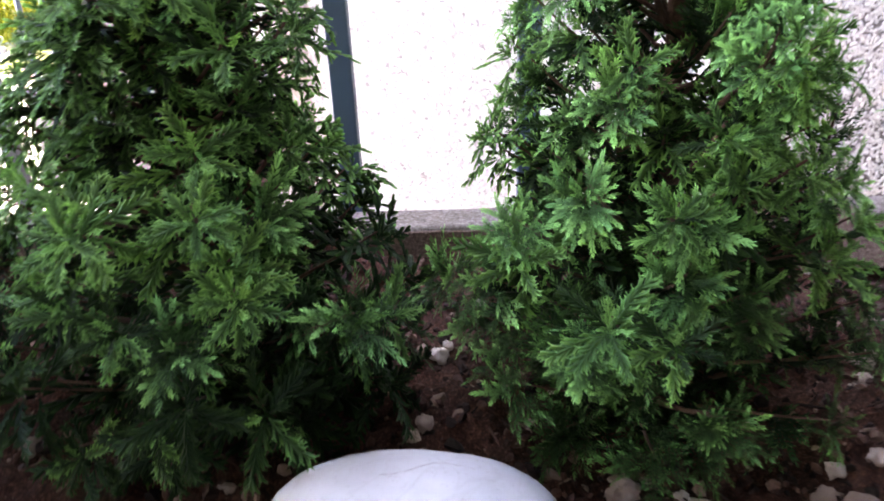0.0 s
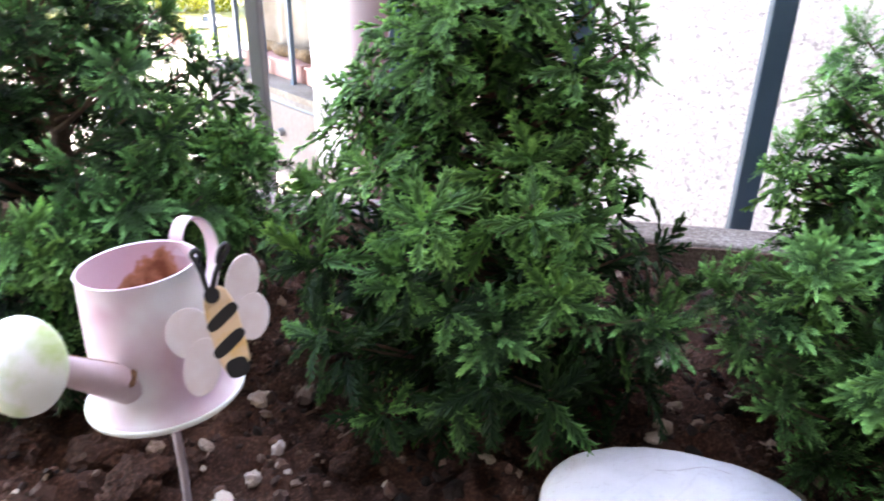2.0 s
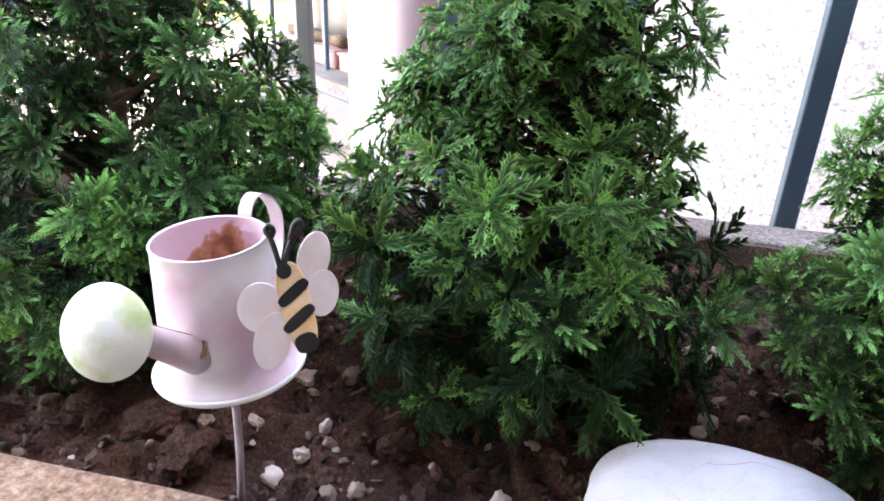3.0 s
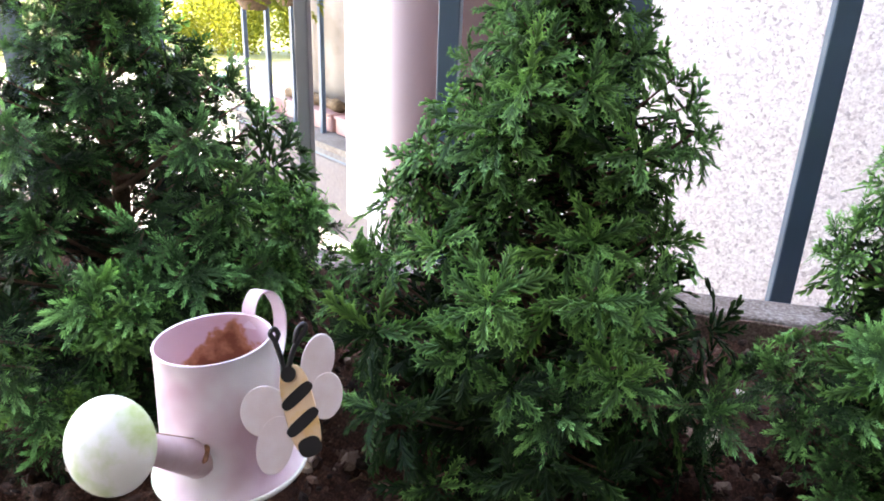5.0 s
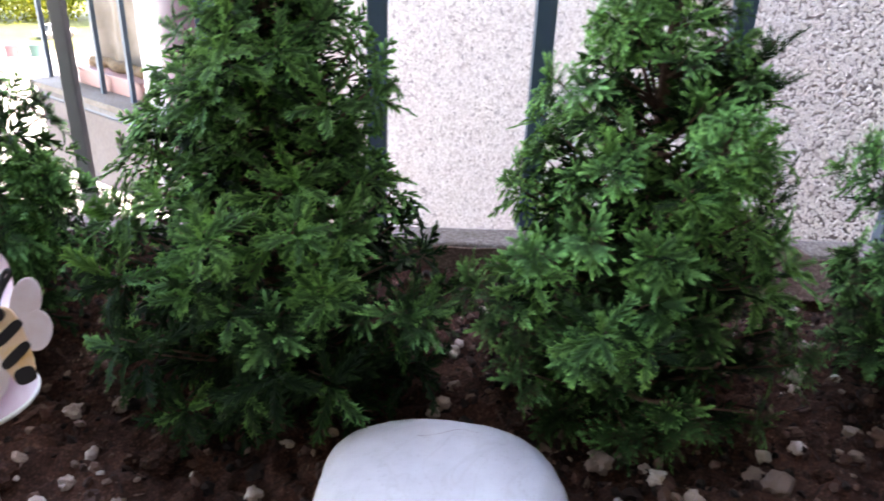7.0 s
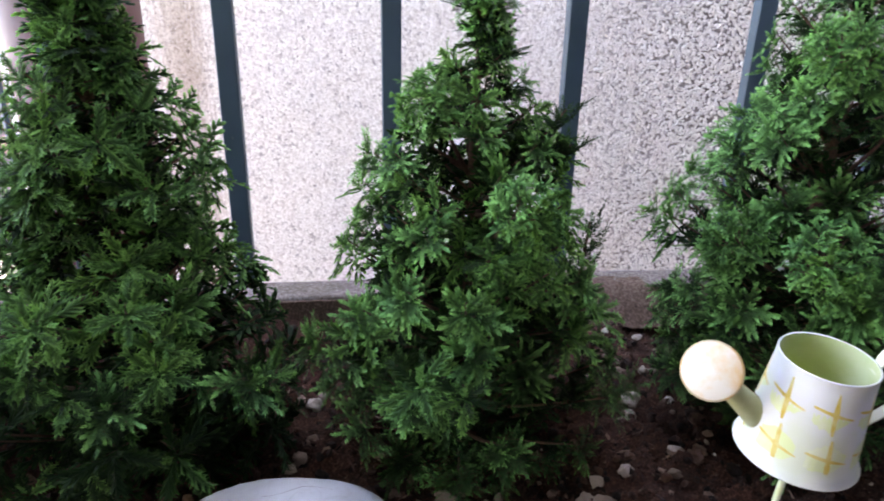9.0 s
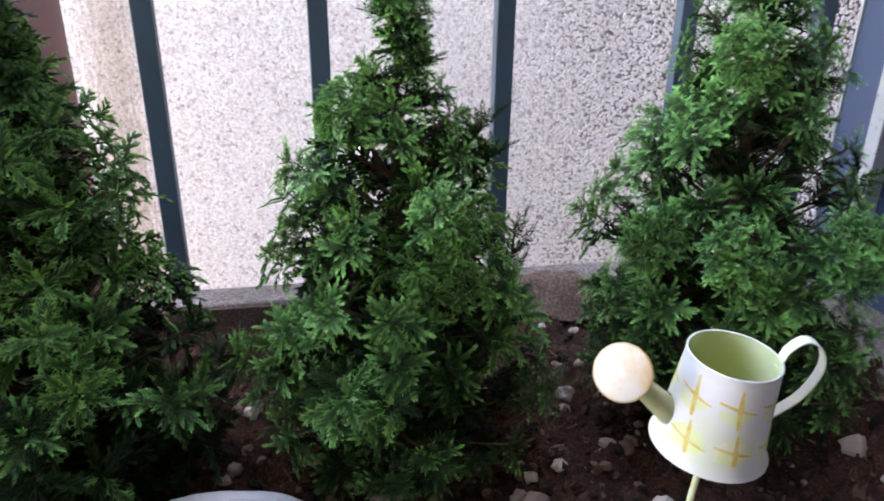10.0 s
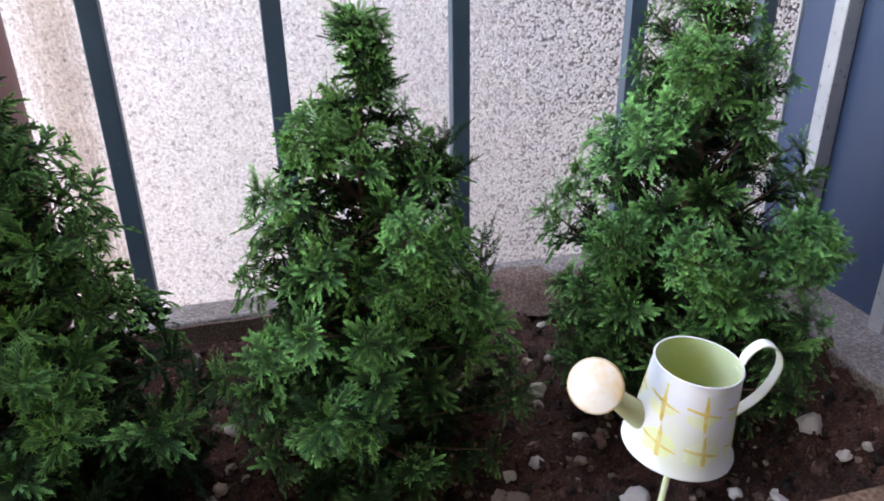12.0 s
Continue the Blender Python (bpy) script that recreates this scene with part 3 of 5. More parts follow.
def build_cloth(name, x0, x1, y, z0, z1, seed):
    """A hanging cloth with vertical folds and thickness."""
    rng = random.Random(seed)
    nx, nz = 60, 12
    bm = bmesh.new()
    ph = [rng.uniform(0, 6) for _ in range(3)]
    grid = []
    for side in (0, 0.006):
        g = []
        for j in range(nz):
            w = j / (nz - 1)
            row = []
            for i in range(nx):
                u = i / (nx - 1)
                fold = 0.018 * math.sin(u * 26 + ph[0]) + 0.01 * math.sin(u * 47 + ph[1] + w)
                sag = 0.03 * math.sin(u * 5 + ph[2]) * (1 - w)
                row.append(bm.verts.new((x0 + (x1 - x0) * u, y + fold * (1.1 - 0.4 * w) + side, z0 + sag + (z1 - z0 - sag) * w)))
            g.append(row)
        grid.append(g)
    for g in grid:
        for j in range(nz - 1):
            for i in range(nx - 1):
                bm.faces.new((g[j][i], g[j][i + 1], g[j + 1][i + 1], g[j + 1][i]))
    for i in range(nx - 1):
        bm.faces.new((grid[0][0][i], grid[0][0][i + 1], grid[1][0][i + 1], grid[1][0][i]))
    ob = mesh_object(name, bm, CLOTH, smooth=True)
    ob.matrix_world = nb_m
    return ob


curtain = build_cloth("curtain", 0.1, 1.53, -0.31, 0.06, 1.3, 2)
tagged(curtain, "beige cloth hanging in folds behind the neighbour's bars", "curtain")
for k, (x, w) in enumerate(((0.30, 0.52), (0.85, 0.56))):
    trough = thing("flower_trough", "salmon pink plastic flower trough on the neighbour's ledge", "planter", group="flower troughs")
    trough.matrix_world = nb_m @ Matrix.Translation((x, -0.185, 0.0))
    t = box((0, -0.06, 0.0), (w, 0.07, 0.072), 0.008, 2)
    part("trough_body", t, PINK_BOX, trough)
    part("trough_rim", box((-0.004, -0.064, 0.07), (w + 0.004, 0.076, 0.084), 0.004, 2), PINK_BOX, trough)
    log = tube([(0.01 + w * i / 9, 0.01 * math.sin(i * 1.7 + k), 0.107 + 0.006 * math.sin(i * 2.3)) for i in range(9)], [0.026 + 0.005 * math.sin(i * 1.9) for i in range(9)], 12)
    lg = mesh_object("log", log, DARK_WOOD, smooth=True)
    lg.matrix_world = trough.matrix_world.copy()
    tagged(lg, "brown bark log lying on the flower trough", "log", group="logs")


# ---- needles, sprays and bushes ----
def unit(v):
    return v / (np.linalg.norm(v) + 1e-9)


class Frond:
    """Collects the blades and fingers of one frond, one unit long along +y, upper face to +z."""

    def __init__(self, seed):
        self.rng = np.random.default_rng(seed)
        self.verts, self.faces, self.young = [], [], []

    def blade(self, p, d, side, length, width, y0, y1):
        """A narrow keeled needle or scale tip."""
        b = len(self.verts)
        n = unit(np.cross(side, d))
        mid = p + d * length * 0.4
        self.verts.extend([p, mid - side * width * 0.5 - n * width * 0.2, mid + side * width * 0.5 - n * width * 0.2, p + d * length])
        ym = y0 + (y1 - y0) * 0.5
        self.young.extend([y0, ym, ym, y1])
        self.faces.extend([(b, b + 3, b + 1), (b, b + 2, b + 3)])

    def finger(self, p0, d0, length, width, y0, y1, sag, teeth=True):
        """A flat scaly finger: toothed edges, a low ridge and a blunt paler end."""
        d = unit(np.array(d0, float))
        side = unit(np.cross(d, (0, 0, 1)) + self.rng.normal(0, 0.08, 3))
        n = np.cross(side, d)
        steps = max(3, int(length / 0.075))
        b = len(self.verts)
        p = np.array(p0, float)
        for k in range(steps + 1):
            f = k / steps
            w = width * (0.7 + 0.45 * f if f < 0.8 else 1.06 - 3.0 * (f - 0.8)) * (1.14 if k % 2 else 0.86)
            yv = y0 + (y1 - y0) * f ** 2.0
            self.verts.extend([p - side * w * 0.5 - n * w * 0.25, p + n * w * 0.16, p + side * w * 0.5 - n * w * 0.25])
            self.young.extend([yv * 0.75, yv, yv * 0.75])
            if k:
                c = b + 3 * k
                self.faces.extend([(c - 3, c - 2, c + 1), (c - 3, c + 1, c), (c - 2, c - 1, c + 2), (c - 2, c + 2, c + 1)])
            if teeth and k == steps - 1:
                for sg in (-1, 1):
                    q = unit(d * 0.85 + sg * side * 0.55)
                    self.blade(p + sg * side * w * 0.3, q, np.cross(n, q), 0.07, 0.03, yv * 0.75, yv)
            d = unit(d - np.array([0, 0, 1]) * sag * 0.07)
            p = p + d * length / steps

    def needles(self, p0, d0, length, count, size, droop, y0, y1, slim=0.17):
        """A shoot set with pointed needles all round its upper side."""
        p, d = np.array(p0, float), unit(np.array(d0, float))
        for k in range(count + 1):
            f = k / count
            side = unit(np.cross(d, (0, 0, 1)))
            n = np.cross(side, d)
            yv = y0 + (y1 - y0) * f ** 2.0
            ang = math.radians(54 - 28 * f + self.rng.uniform(-10, 10))
            for a in (0.1, math.pi - 0.1, math.pi * 0.5)[: 3 if k % 2 else 2]:
                a += self.rng.uniform(-0.3, 0.3)
                r = math.cos(a) * side + math.sin(a) * n
                dd = math.cos(ang) * d + math.sin(ang) * r
                self.blade(p, dd, unit(np.cross(dd, n) + 1e-3), size * self.rng.uniform(0.8, 1.15) * (1 - 0.25 * f), size * slim, yv * 0.6, yv)
            d = unit(d - np.array([0, 0, 1]) * droop / count)
            p = p + d * length / count
        self.blade(p, d, unit(np.cross(d, (0, 0, 1))), size * 0.7, size * 0.22, y1, y1)

    def arrays(self):
        return np.array(self.verts), np.array(self.faces), np.array(self.young)


def soft_frond(seed, fresh=0.0, sparse=False):
    fr = Frond(seed)
    rng = fr.rng
    droop = rng.uniform(0.25, 0.9)
    d, p, spine = np.array([0, 1, 0.18]), np.zeros(3), [np.zeros(3)]
    dirs = [unit(d)]
    for k in range(16):
        d = unit(d - np.array([rng.normal(0, 0.03), 0, droop / 16]))
        p = p + d * 0.055
        spine.append(p)
        dirs.append(d)
    fr.finger(spine[0], dirs[0], 0.42, 0.05, 0.22 + fresh, 0.16 + fresh, droop * 0.45, False)
    fr.finger(spine[7], dirs[7], 0.34, 0.06, 0.14 + fresh, 0.2 + fresh, droop * 0.6, False)
    fr.finger(spine[13], dirs[13], 0.2, 0.08, 0.22 + fresh, rng.uniform(0.8, 1.1), droop * 0.5, not sparse)
    for i in range(0, 12, 2 if sparse else 1):
        f = 0.1 + 0.8 * i / 11
        j = int(f * 16)
        sg = 1 if (i // 2 if sparse else i) % 2 else -1
        a = math.radians(rng.uniform(30, 40) - 8 * f)
        ln = (0.13 + 0.17 * math.sin(math.pi * min(1, 0.25 + 0.6 * f))) * rng.uniform(0.85, 1.2)
        t = dirs[j]
        d0 = unit(np.array([sg * math.sin(a), math.cos(a) * t[1], math.cos(a) * t[2] + rng.uniform(-0.16, 0.16)]))
        tip = rng.uniform(0.65, 1.1)
        fr.finger(spine[j], d0, ln, 0.1 if sparse else 0.066, 0.13 + fresh * 0.5, tip, droop * 0.7, not sparse)
    return fr.arrays()


def spiky_frond(seed, fresh=0.0, sparse=False, wiry=False):
    fr = Frond(seed + 50)
    rng = fr.rng
    droop = rng.uniform(0.0, 0.6)
    fr.needles((0, 0, 0), (0, 1, 0.12), 0.88, 9 if sparse else 12 if wiry else 20, 0.22 if sparse or wiry else 0.175, droop, 0.12 + fresh * 0.7, 1.0, 0.28 if sparse else 0.1 if wiry else 0.17)
    for sg, f in ((1, 0.22), (-1, 0.36), (1, 0.52)):
        a = math.radians(rng.uniform(32, 50))
        fr.needles((0, f * 0.86, f * 0.08 - droop * 0.4 * f * f), (sg * math.sin(a), math.cos(a), rng.uniform(-0.3, 0.3)), rng.uniform(0.26, 0.38), 4 if sparse else 5 if wiry else 8, 0.2 if sparse or wiry else 0.16, droop, 0.14 + fresh * 0.7, 1.0, 0.28 if sparse else 0.1 if wiry else 0.17)
    return fr.arrays()


SPRAYS, SPARSE = {}, {}      # of each kind 8 and 9 are fresh growth, 10 and 11 old growth with shade put into its colour
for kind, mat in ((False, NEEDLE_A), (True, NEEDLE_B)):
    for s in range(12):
        lit = 0.15 if s > 9 else 1.0
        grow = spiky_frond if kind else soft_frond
        if kind and s > 9:      # low shoots, darkened as if in shade: thin, wide-set needles
            lit = 0.36
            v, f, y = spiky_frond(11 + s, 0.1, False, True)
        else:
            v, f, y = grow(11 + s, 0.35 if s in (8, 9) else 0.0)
        SPRAYS[kind, s] = (v, f, y * lit, raw_mesh("spray_spiky" if kind else "spray_soft", v, f, mat, False, y * lit))
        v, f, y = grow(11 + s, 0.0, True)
        SPARSE[kind, s] = (v, f, y * lit)

limb_bm = tube([(0, 0, 0), (0, 0.25, -0.01), (0, 0.5, 0.0), (0, 0.75, 0.03), (0, 1, 0.08)], [0.026, 0.022, 0.018, 0.013, 0.008], 6)
LIMB = bpy.data.meshes.new("branch")
limb_bm.to_mesh(limb_bm and LIMB)
limb_bm.free()
LIMB.materials.append(BARK)


def frame_from(d, n):
    """A rotation whose y axis is d and whose z axis lies near n."""
    d = d.normalized()
    x = d.cross(n)
    x = x.normalized() if x.length > 1e-4 else d.orthogonal().normalized()
    z = x.cross(d)
    return Matrix((x, d, z)).transposed().to_4x4()


def build_bush(label, axis, top, profile, limbs, spiky_share, seed, lobes=(), gaps=(), lean=(0, 0), shoots=(), spray=1.0, low=1.0, crowded=0.0, shade_share=lambda z: 0.85 if z < 0.12 else 0.45 if z < 0.19 else 0.06):
    """profile: height, reach towards -x, reach towards +x. lobes: centre and radius of a bough's rounded head,
    gaps: centre and radius of an opening in the crown; both in world places."""
    rng = random.Random(seed)
    bush = thing("conifer_bush", label, "bush", (axis[0], axis[1], 0), "conifer bushes")
    foot_at = Vector((axis[0], axis[1], 0))
    zs = [p[0] for p in profile]
    gaps = [(Vector(c) - foot_at, r) for c, r in gaps]

    def radius(z, th):
        c = 0.5 + 0.5 * math.cos(th)
        return float(np.interp(z, zs, [p[1] for p in profile])) * (1 - c) + float(np.interp(z, zs, [p[2] for p in profile])) * c

    def stem(z):
        return Vector((lean[0] * z / top, lean[1] * z / top, z))

    def in_gap(p):
        return any((p - c).length < r for c, r in gaps)

    trunk_pts = [stem(top * k / 8) + Vector((0.005 * math.sin(k * 1.3 + seed), 0.005 * math.cos(k * 1.7), -0.02 - 0.004 * k)) for k in range(9)]
    part("trunk", tube(trunk_pts, [0.0165 - 0.0017 * k for k in range(9)], 10), BARK, bush, "thin reddish brown trunk", True)

    sprays = []        # place, direction, upper side, size, spiky, variant, how lit

    def limb_to(start, tip, thick=1.0):
        d = tip - start
        limb = new("branch", LIMB)
        limb.parent = bush
        w = (0.09 + 0.08 * d.length) * thick
        limb.matrix_local = Matrix.Translation(start) @ frame_from(d, Vector((0, 0, 1))) @ Matrix.Diagonal((w, d.length, w, 1))

    def tuft(tip, main, size, spiky, rings=(2, 5, 3), dull=0.0):
        """A star of fronds round the end of a twig: short young ones in the middle, longer ones bent back round them."""
        side = main.orthogonal().normalized()
        other = main.cross(side)
        turn = rng.uniform(0, 6.28)
        for ring, count in enumerate(rings):
            for k in range(count):
                a = turn + 1.1 * ring + 6.283 * (k + rng.uniform(-0.22, 0.22)) / count
                off = math.cos(a) * side + math.sin(a) * other
                polar = radians((24, 62, 90)[ring] + rng.uniform(-16, 16))
                d2 = main * math.cos(polar) + off * math.sin(polar) + Vector((0, 0, (0.1, -0.06, -0.14)[ring]))
                s = size * (0.5, 0.92, 1.0)[ring] * rng.uniform(0.82, 1.14) * (0.95 if spiky else 1.05)
                p = tip - main * size * (0.0, 0.05, 0.28)[ring] + off * 0.003
                face = main + Vector((rng.gauss(0, 0.12), rng.gauss(0, 0.12), rng.gauss(0, 0.12) + 0.12))
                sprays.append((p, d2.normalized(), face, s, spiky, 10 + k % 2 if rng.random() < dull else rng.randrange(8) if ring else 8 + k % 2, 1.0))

    def shaded_older(start, d, count, size, spiky):
        """Older growth along the inner part of a branch, its colour darkened to hold crown shade."""
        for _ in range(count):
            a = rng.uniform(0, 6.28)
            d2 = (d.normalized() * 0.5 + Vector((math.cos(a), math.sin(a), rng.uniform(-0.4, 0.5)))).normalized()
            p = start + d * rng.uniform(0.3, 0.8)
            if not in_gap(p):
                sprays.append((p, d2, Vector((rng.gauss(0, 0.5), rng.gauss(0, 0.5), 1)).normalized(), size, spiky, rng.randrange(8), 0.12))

    fine = np.linspace(0.012, top - 0.04, 200)
    cdf = np.cumsum([(radius(z, 1.57) + 0.07) * (1.0 + max(0, z - 0.22) * crowded if z > 0.13 else 0.8) for z in fine])
    cdf /= cdf[-1]
    for i in range(limbs):
        z = float(np.interp((i + rng.uniform(0.1, 0.9)) / limbs, cdf, fine))
        th = i * 2.39996 + rng.uniform(-0.45, 0.45)
        k = rng.uniform(0.97, 1.12) if i % 4 else rng.uniform(0.62, 0.84)
        r = radius(z, th) * k * (1 + 0.2 * noise.noise(Vector((math.cos(th) * 2.2 + seed, math.sin(th) * 2.2, z * 11))))
        ln = (0.046 + 0.026 * min(1, radius(z, th) / 0.17)) * rng.uniform(0.82, 1.18) * spray * (1.08 - 0.32 * z / top)
        ln *= low if z < 0.16 else 1.0
        reach = max(0.004, r - 0.72 * ln)
        out = Vector((math.cos(th), math.sin(th), 0))
        tip = stem(z) + out * reach
        if in_gap(tip):
            continue
        start = stem(max(0.012, z - reach * rng.uniform(0.35, 0.8)))
        spiky = rng.random() < spiky_share(z)
        limb_to(start, tip)
        main = (out * 0.85 + Vector((0, 0, 0.5 if z > 0.1 else 0.25)) + Vector((rng.gauss(0, 0.2), rng.gauss(0, 0.2), rng.gauss(0, 0.16)))).normalized()
        # low tufts draw more of the variants darkened for shade
        tuft(tip, main, ln, spiky, dull=shade_share(z))
        shaded_older(start, tip - start, 6, ln * 1.2, spiky)
    for (x, y, z), size, spiky in lobes:
        c = Vector((x, y, z)) - foot_at
        out = Vector((c.x, c.y, 0)).normalized() if Vector((c.x, c.y)).length > 0.03 else Vector((0, -0.3, 0))
        start = stem(max(0.02, z - 0.1)) if z < top - 0.1 else stem(z - 0.03)
        limb_to(start, c, 1.4)
        main = (out + Vector((0, 0, 0.5))).normalized()
        if size <= 0.05:      # one clear star
            tuft(c, main, size * 1.12 * spray, spiky, (3, 6, 4), shade_share(z) * 0.7)
            continue
        for k in range(12):
            h = 1 - 1.35 * (k + 0.5) / 12
            a = k * 2.39996
            side = main.orthogonal().normalized()
            d = main * h + (side * math.cos(a) + main.cross(side) * math.sin(a)) * math.sqrt(max(0.0, 1 - h * h))
            limb_to(c - main * size * 0.3, c + d * size * 0.5, 0.6)
            tuft(c + d * size * 0.5, (d + Vector((0, 0, 0.25))).normalized(), size * 0.78 * spray, spiky if k % 3 else not spiky, (2, 5, 2))
    for foot, tip in shoots:      # separate thin shoots with dull whorls of needles
        foot, tip = Vector(foot) - foot_at, Vector(tip) - foot_at
        d = tip - foot
        limb_to(foot, tip, 1.2)
        for k in range(9):
            f = 0.25 + 0.75 * k / 8
            for j in range(3 if k < 8 else 1):
                a = k * 1.1 + j * 2.09
                d2 = Vector((math.cos(a), math.sin(a), 0.6 + 0.4 * f)) if k < 8 else d
                sprays.append((foot + d * f, d2.normalized(), Vector((math.cos(a), math.sin(a), 0.2)), 0.046 * (1.25 - 0.55 * f), True, (k + j) % 8, 0.16))
    tuft(stem(top - 0.035), Vector((0, -0.1, 1)), 0.036, False, (4, 5, 4))      # the leader

    outer = sorted((s for s in sprays if s[6] > 0.5), key=lambda s: s[0].y - 0.2 * s[0].length)
    for p, d2, face, size, spiky, s, _ in outer[:300]:
        ob = new("spray", SPRAYS[spiky, s][3])
        ob.parent = bush
        ob.matrix_local = Matrix.Translation(p) @ frame_from(d2, face) @ Matrix.Scale(size, 4)
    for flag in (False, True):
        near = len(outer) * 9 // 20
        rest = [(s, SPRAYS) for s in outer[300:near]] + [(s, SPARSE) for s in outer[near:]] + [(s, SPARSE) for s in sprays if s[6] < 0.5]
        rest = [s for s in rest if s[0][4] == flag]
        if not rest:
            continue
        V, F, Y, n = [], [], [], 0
        for (p, d2, face, size, spiky, s, lit), store in rest:
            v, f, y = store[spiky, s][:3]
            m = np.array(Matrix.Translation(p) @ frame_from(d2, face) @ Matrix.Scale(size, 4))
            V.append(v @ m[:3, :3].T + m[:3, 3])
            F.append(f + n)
            Y.append(y * lit * rng.uniform(0.7, 1.25))
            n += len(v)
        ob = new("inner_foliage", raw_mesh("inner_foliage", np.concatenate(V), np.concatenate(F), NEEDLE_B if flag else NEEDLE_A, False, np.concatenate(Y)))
        ob.parent = bush
        tagged(ob, kind="stuff")
    return bush


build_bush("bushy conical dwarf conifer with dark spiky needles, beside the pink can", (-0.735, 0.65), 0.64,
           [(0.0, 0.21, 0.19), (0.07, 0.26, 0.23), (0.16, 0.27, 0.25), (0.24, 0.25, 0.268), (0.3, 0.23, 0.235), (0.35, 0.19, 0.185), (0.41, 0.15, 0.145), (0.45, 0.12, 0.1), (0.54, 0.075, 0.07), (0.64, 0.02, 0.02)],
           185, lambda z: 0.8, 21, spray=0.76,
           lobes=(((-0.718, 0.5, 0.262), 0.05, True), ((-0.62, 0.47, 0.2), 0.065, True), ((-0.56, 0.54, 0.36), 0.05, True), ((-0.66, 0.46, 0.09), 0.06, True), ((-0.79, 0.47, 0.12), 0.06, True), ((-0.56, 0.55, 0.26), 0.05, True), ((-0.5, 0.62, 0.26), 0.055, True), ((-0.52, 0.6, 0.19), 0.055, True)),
           gaps=(((-0.66, 0.56, 0.44), 0.035),), shade_share=lambda z: 0.62)
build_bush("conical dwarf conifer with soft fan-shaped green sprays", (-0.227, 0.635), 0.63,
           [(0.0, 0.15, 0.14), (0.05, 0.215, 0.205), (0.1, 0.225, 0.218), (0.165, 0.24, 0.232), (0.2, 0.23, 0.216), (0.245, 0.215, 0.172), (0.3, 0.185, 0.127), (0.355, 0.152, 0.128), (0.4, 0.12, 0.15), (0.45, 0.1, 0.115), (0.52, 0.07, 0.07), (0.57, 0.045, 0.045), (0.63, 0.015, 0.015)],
           178, lambda z: 0.08, 4, spray=0.8, crowded=2.5, shade_share=lambda z: 0.95 if z < 0.14 else 0.7 if z < 0.21 else 0.0,
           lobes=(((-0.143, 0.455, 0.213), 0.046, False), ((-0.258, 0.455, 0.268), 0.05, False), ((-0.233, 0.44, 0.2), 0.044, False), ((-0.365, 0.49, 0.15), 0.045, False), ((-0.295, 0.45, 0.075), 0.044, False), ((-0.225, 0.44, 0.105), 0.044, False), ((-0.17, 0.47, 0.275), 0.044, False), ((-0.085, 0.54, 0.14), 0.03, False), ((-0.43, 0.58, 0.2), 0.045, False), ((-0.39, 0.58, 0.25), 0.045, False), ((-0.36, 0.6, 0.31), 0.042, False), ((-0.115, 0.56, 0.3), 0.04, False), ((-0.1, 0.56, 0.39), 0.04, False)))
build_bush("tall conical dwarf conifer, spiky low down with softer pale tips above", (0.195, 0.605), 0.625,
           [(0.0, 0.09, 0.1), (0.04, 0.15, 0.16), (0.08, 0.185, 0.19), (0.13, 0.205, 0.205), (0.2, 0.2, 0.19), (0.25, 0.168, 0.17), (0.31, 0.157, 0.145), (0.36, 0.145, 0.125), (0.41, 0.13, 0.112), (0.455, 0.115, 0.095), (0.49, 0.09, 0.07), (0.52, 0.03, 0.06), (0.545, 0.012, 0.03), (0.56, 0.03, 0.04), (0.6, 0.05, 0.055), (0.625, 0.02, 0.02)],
           165, lambda z: 0.95 if z < 0.2 else 0.6, 9, spray=0.7, low=0.78, shade_share=lambda z: 0.92 if z < 0.13 else 0.6 if z < 0.2 else 0.06,
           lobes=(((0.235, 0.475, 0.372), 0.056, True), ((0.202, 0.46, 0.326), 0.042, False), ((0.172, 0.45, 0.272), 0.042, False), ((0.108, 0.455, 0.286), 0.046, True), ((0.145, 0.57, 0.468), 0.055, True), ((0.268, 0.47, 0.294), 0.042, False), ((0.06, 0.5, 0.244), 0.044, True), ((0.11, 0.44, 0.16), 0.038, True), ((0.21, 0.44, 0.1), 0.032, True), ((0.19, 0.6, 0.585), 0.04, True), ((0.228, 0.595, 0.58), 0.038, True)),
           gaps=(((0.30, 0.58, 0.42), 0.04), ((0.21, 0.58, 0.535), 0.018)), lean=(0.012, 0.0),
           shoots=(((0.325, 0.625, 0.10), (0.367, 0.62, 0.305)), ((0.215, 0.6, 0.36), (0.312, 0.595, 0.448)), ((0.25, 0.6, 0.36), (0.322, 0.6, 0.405))))
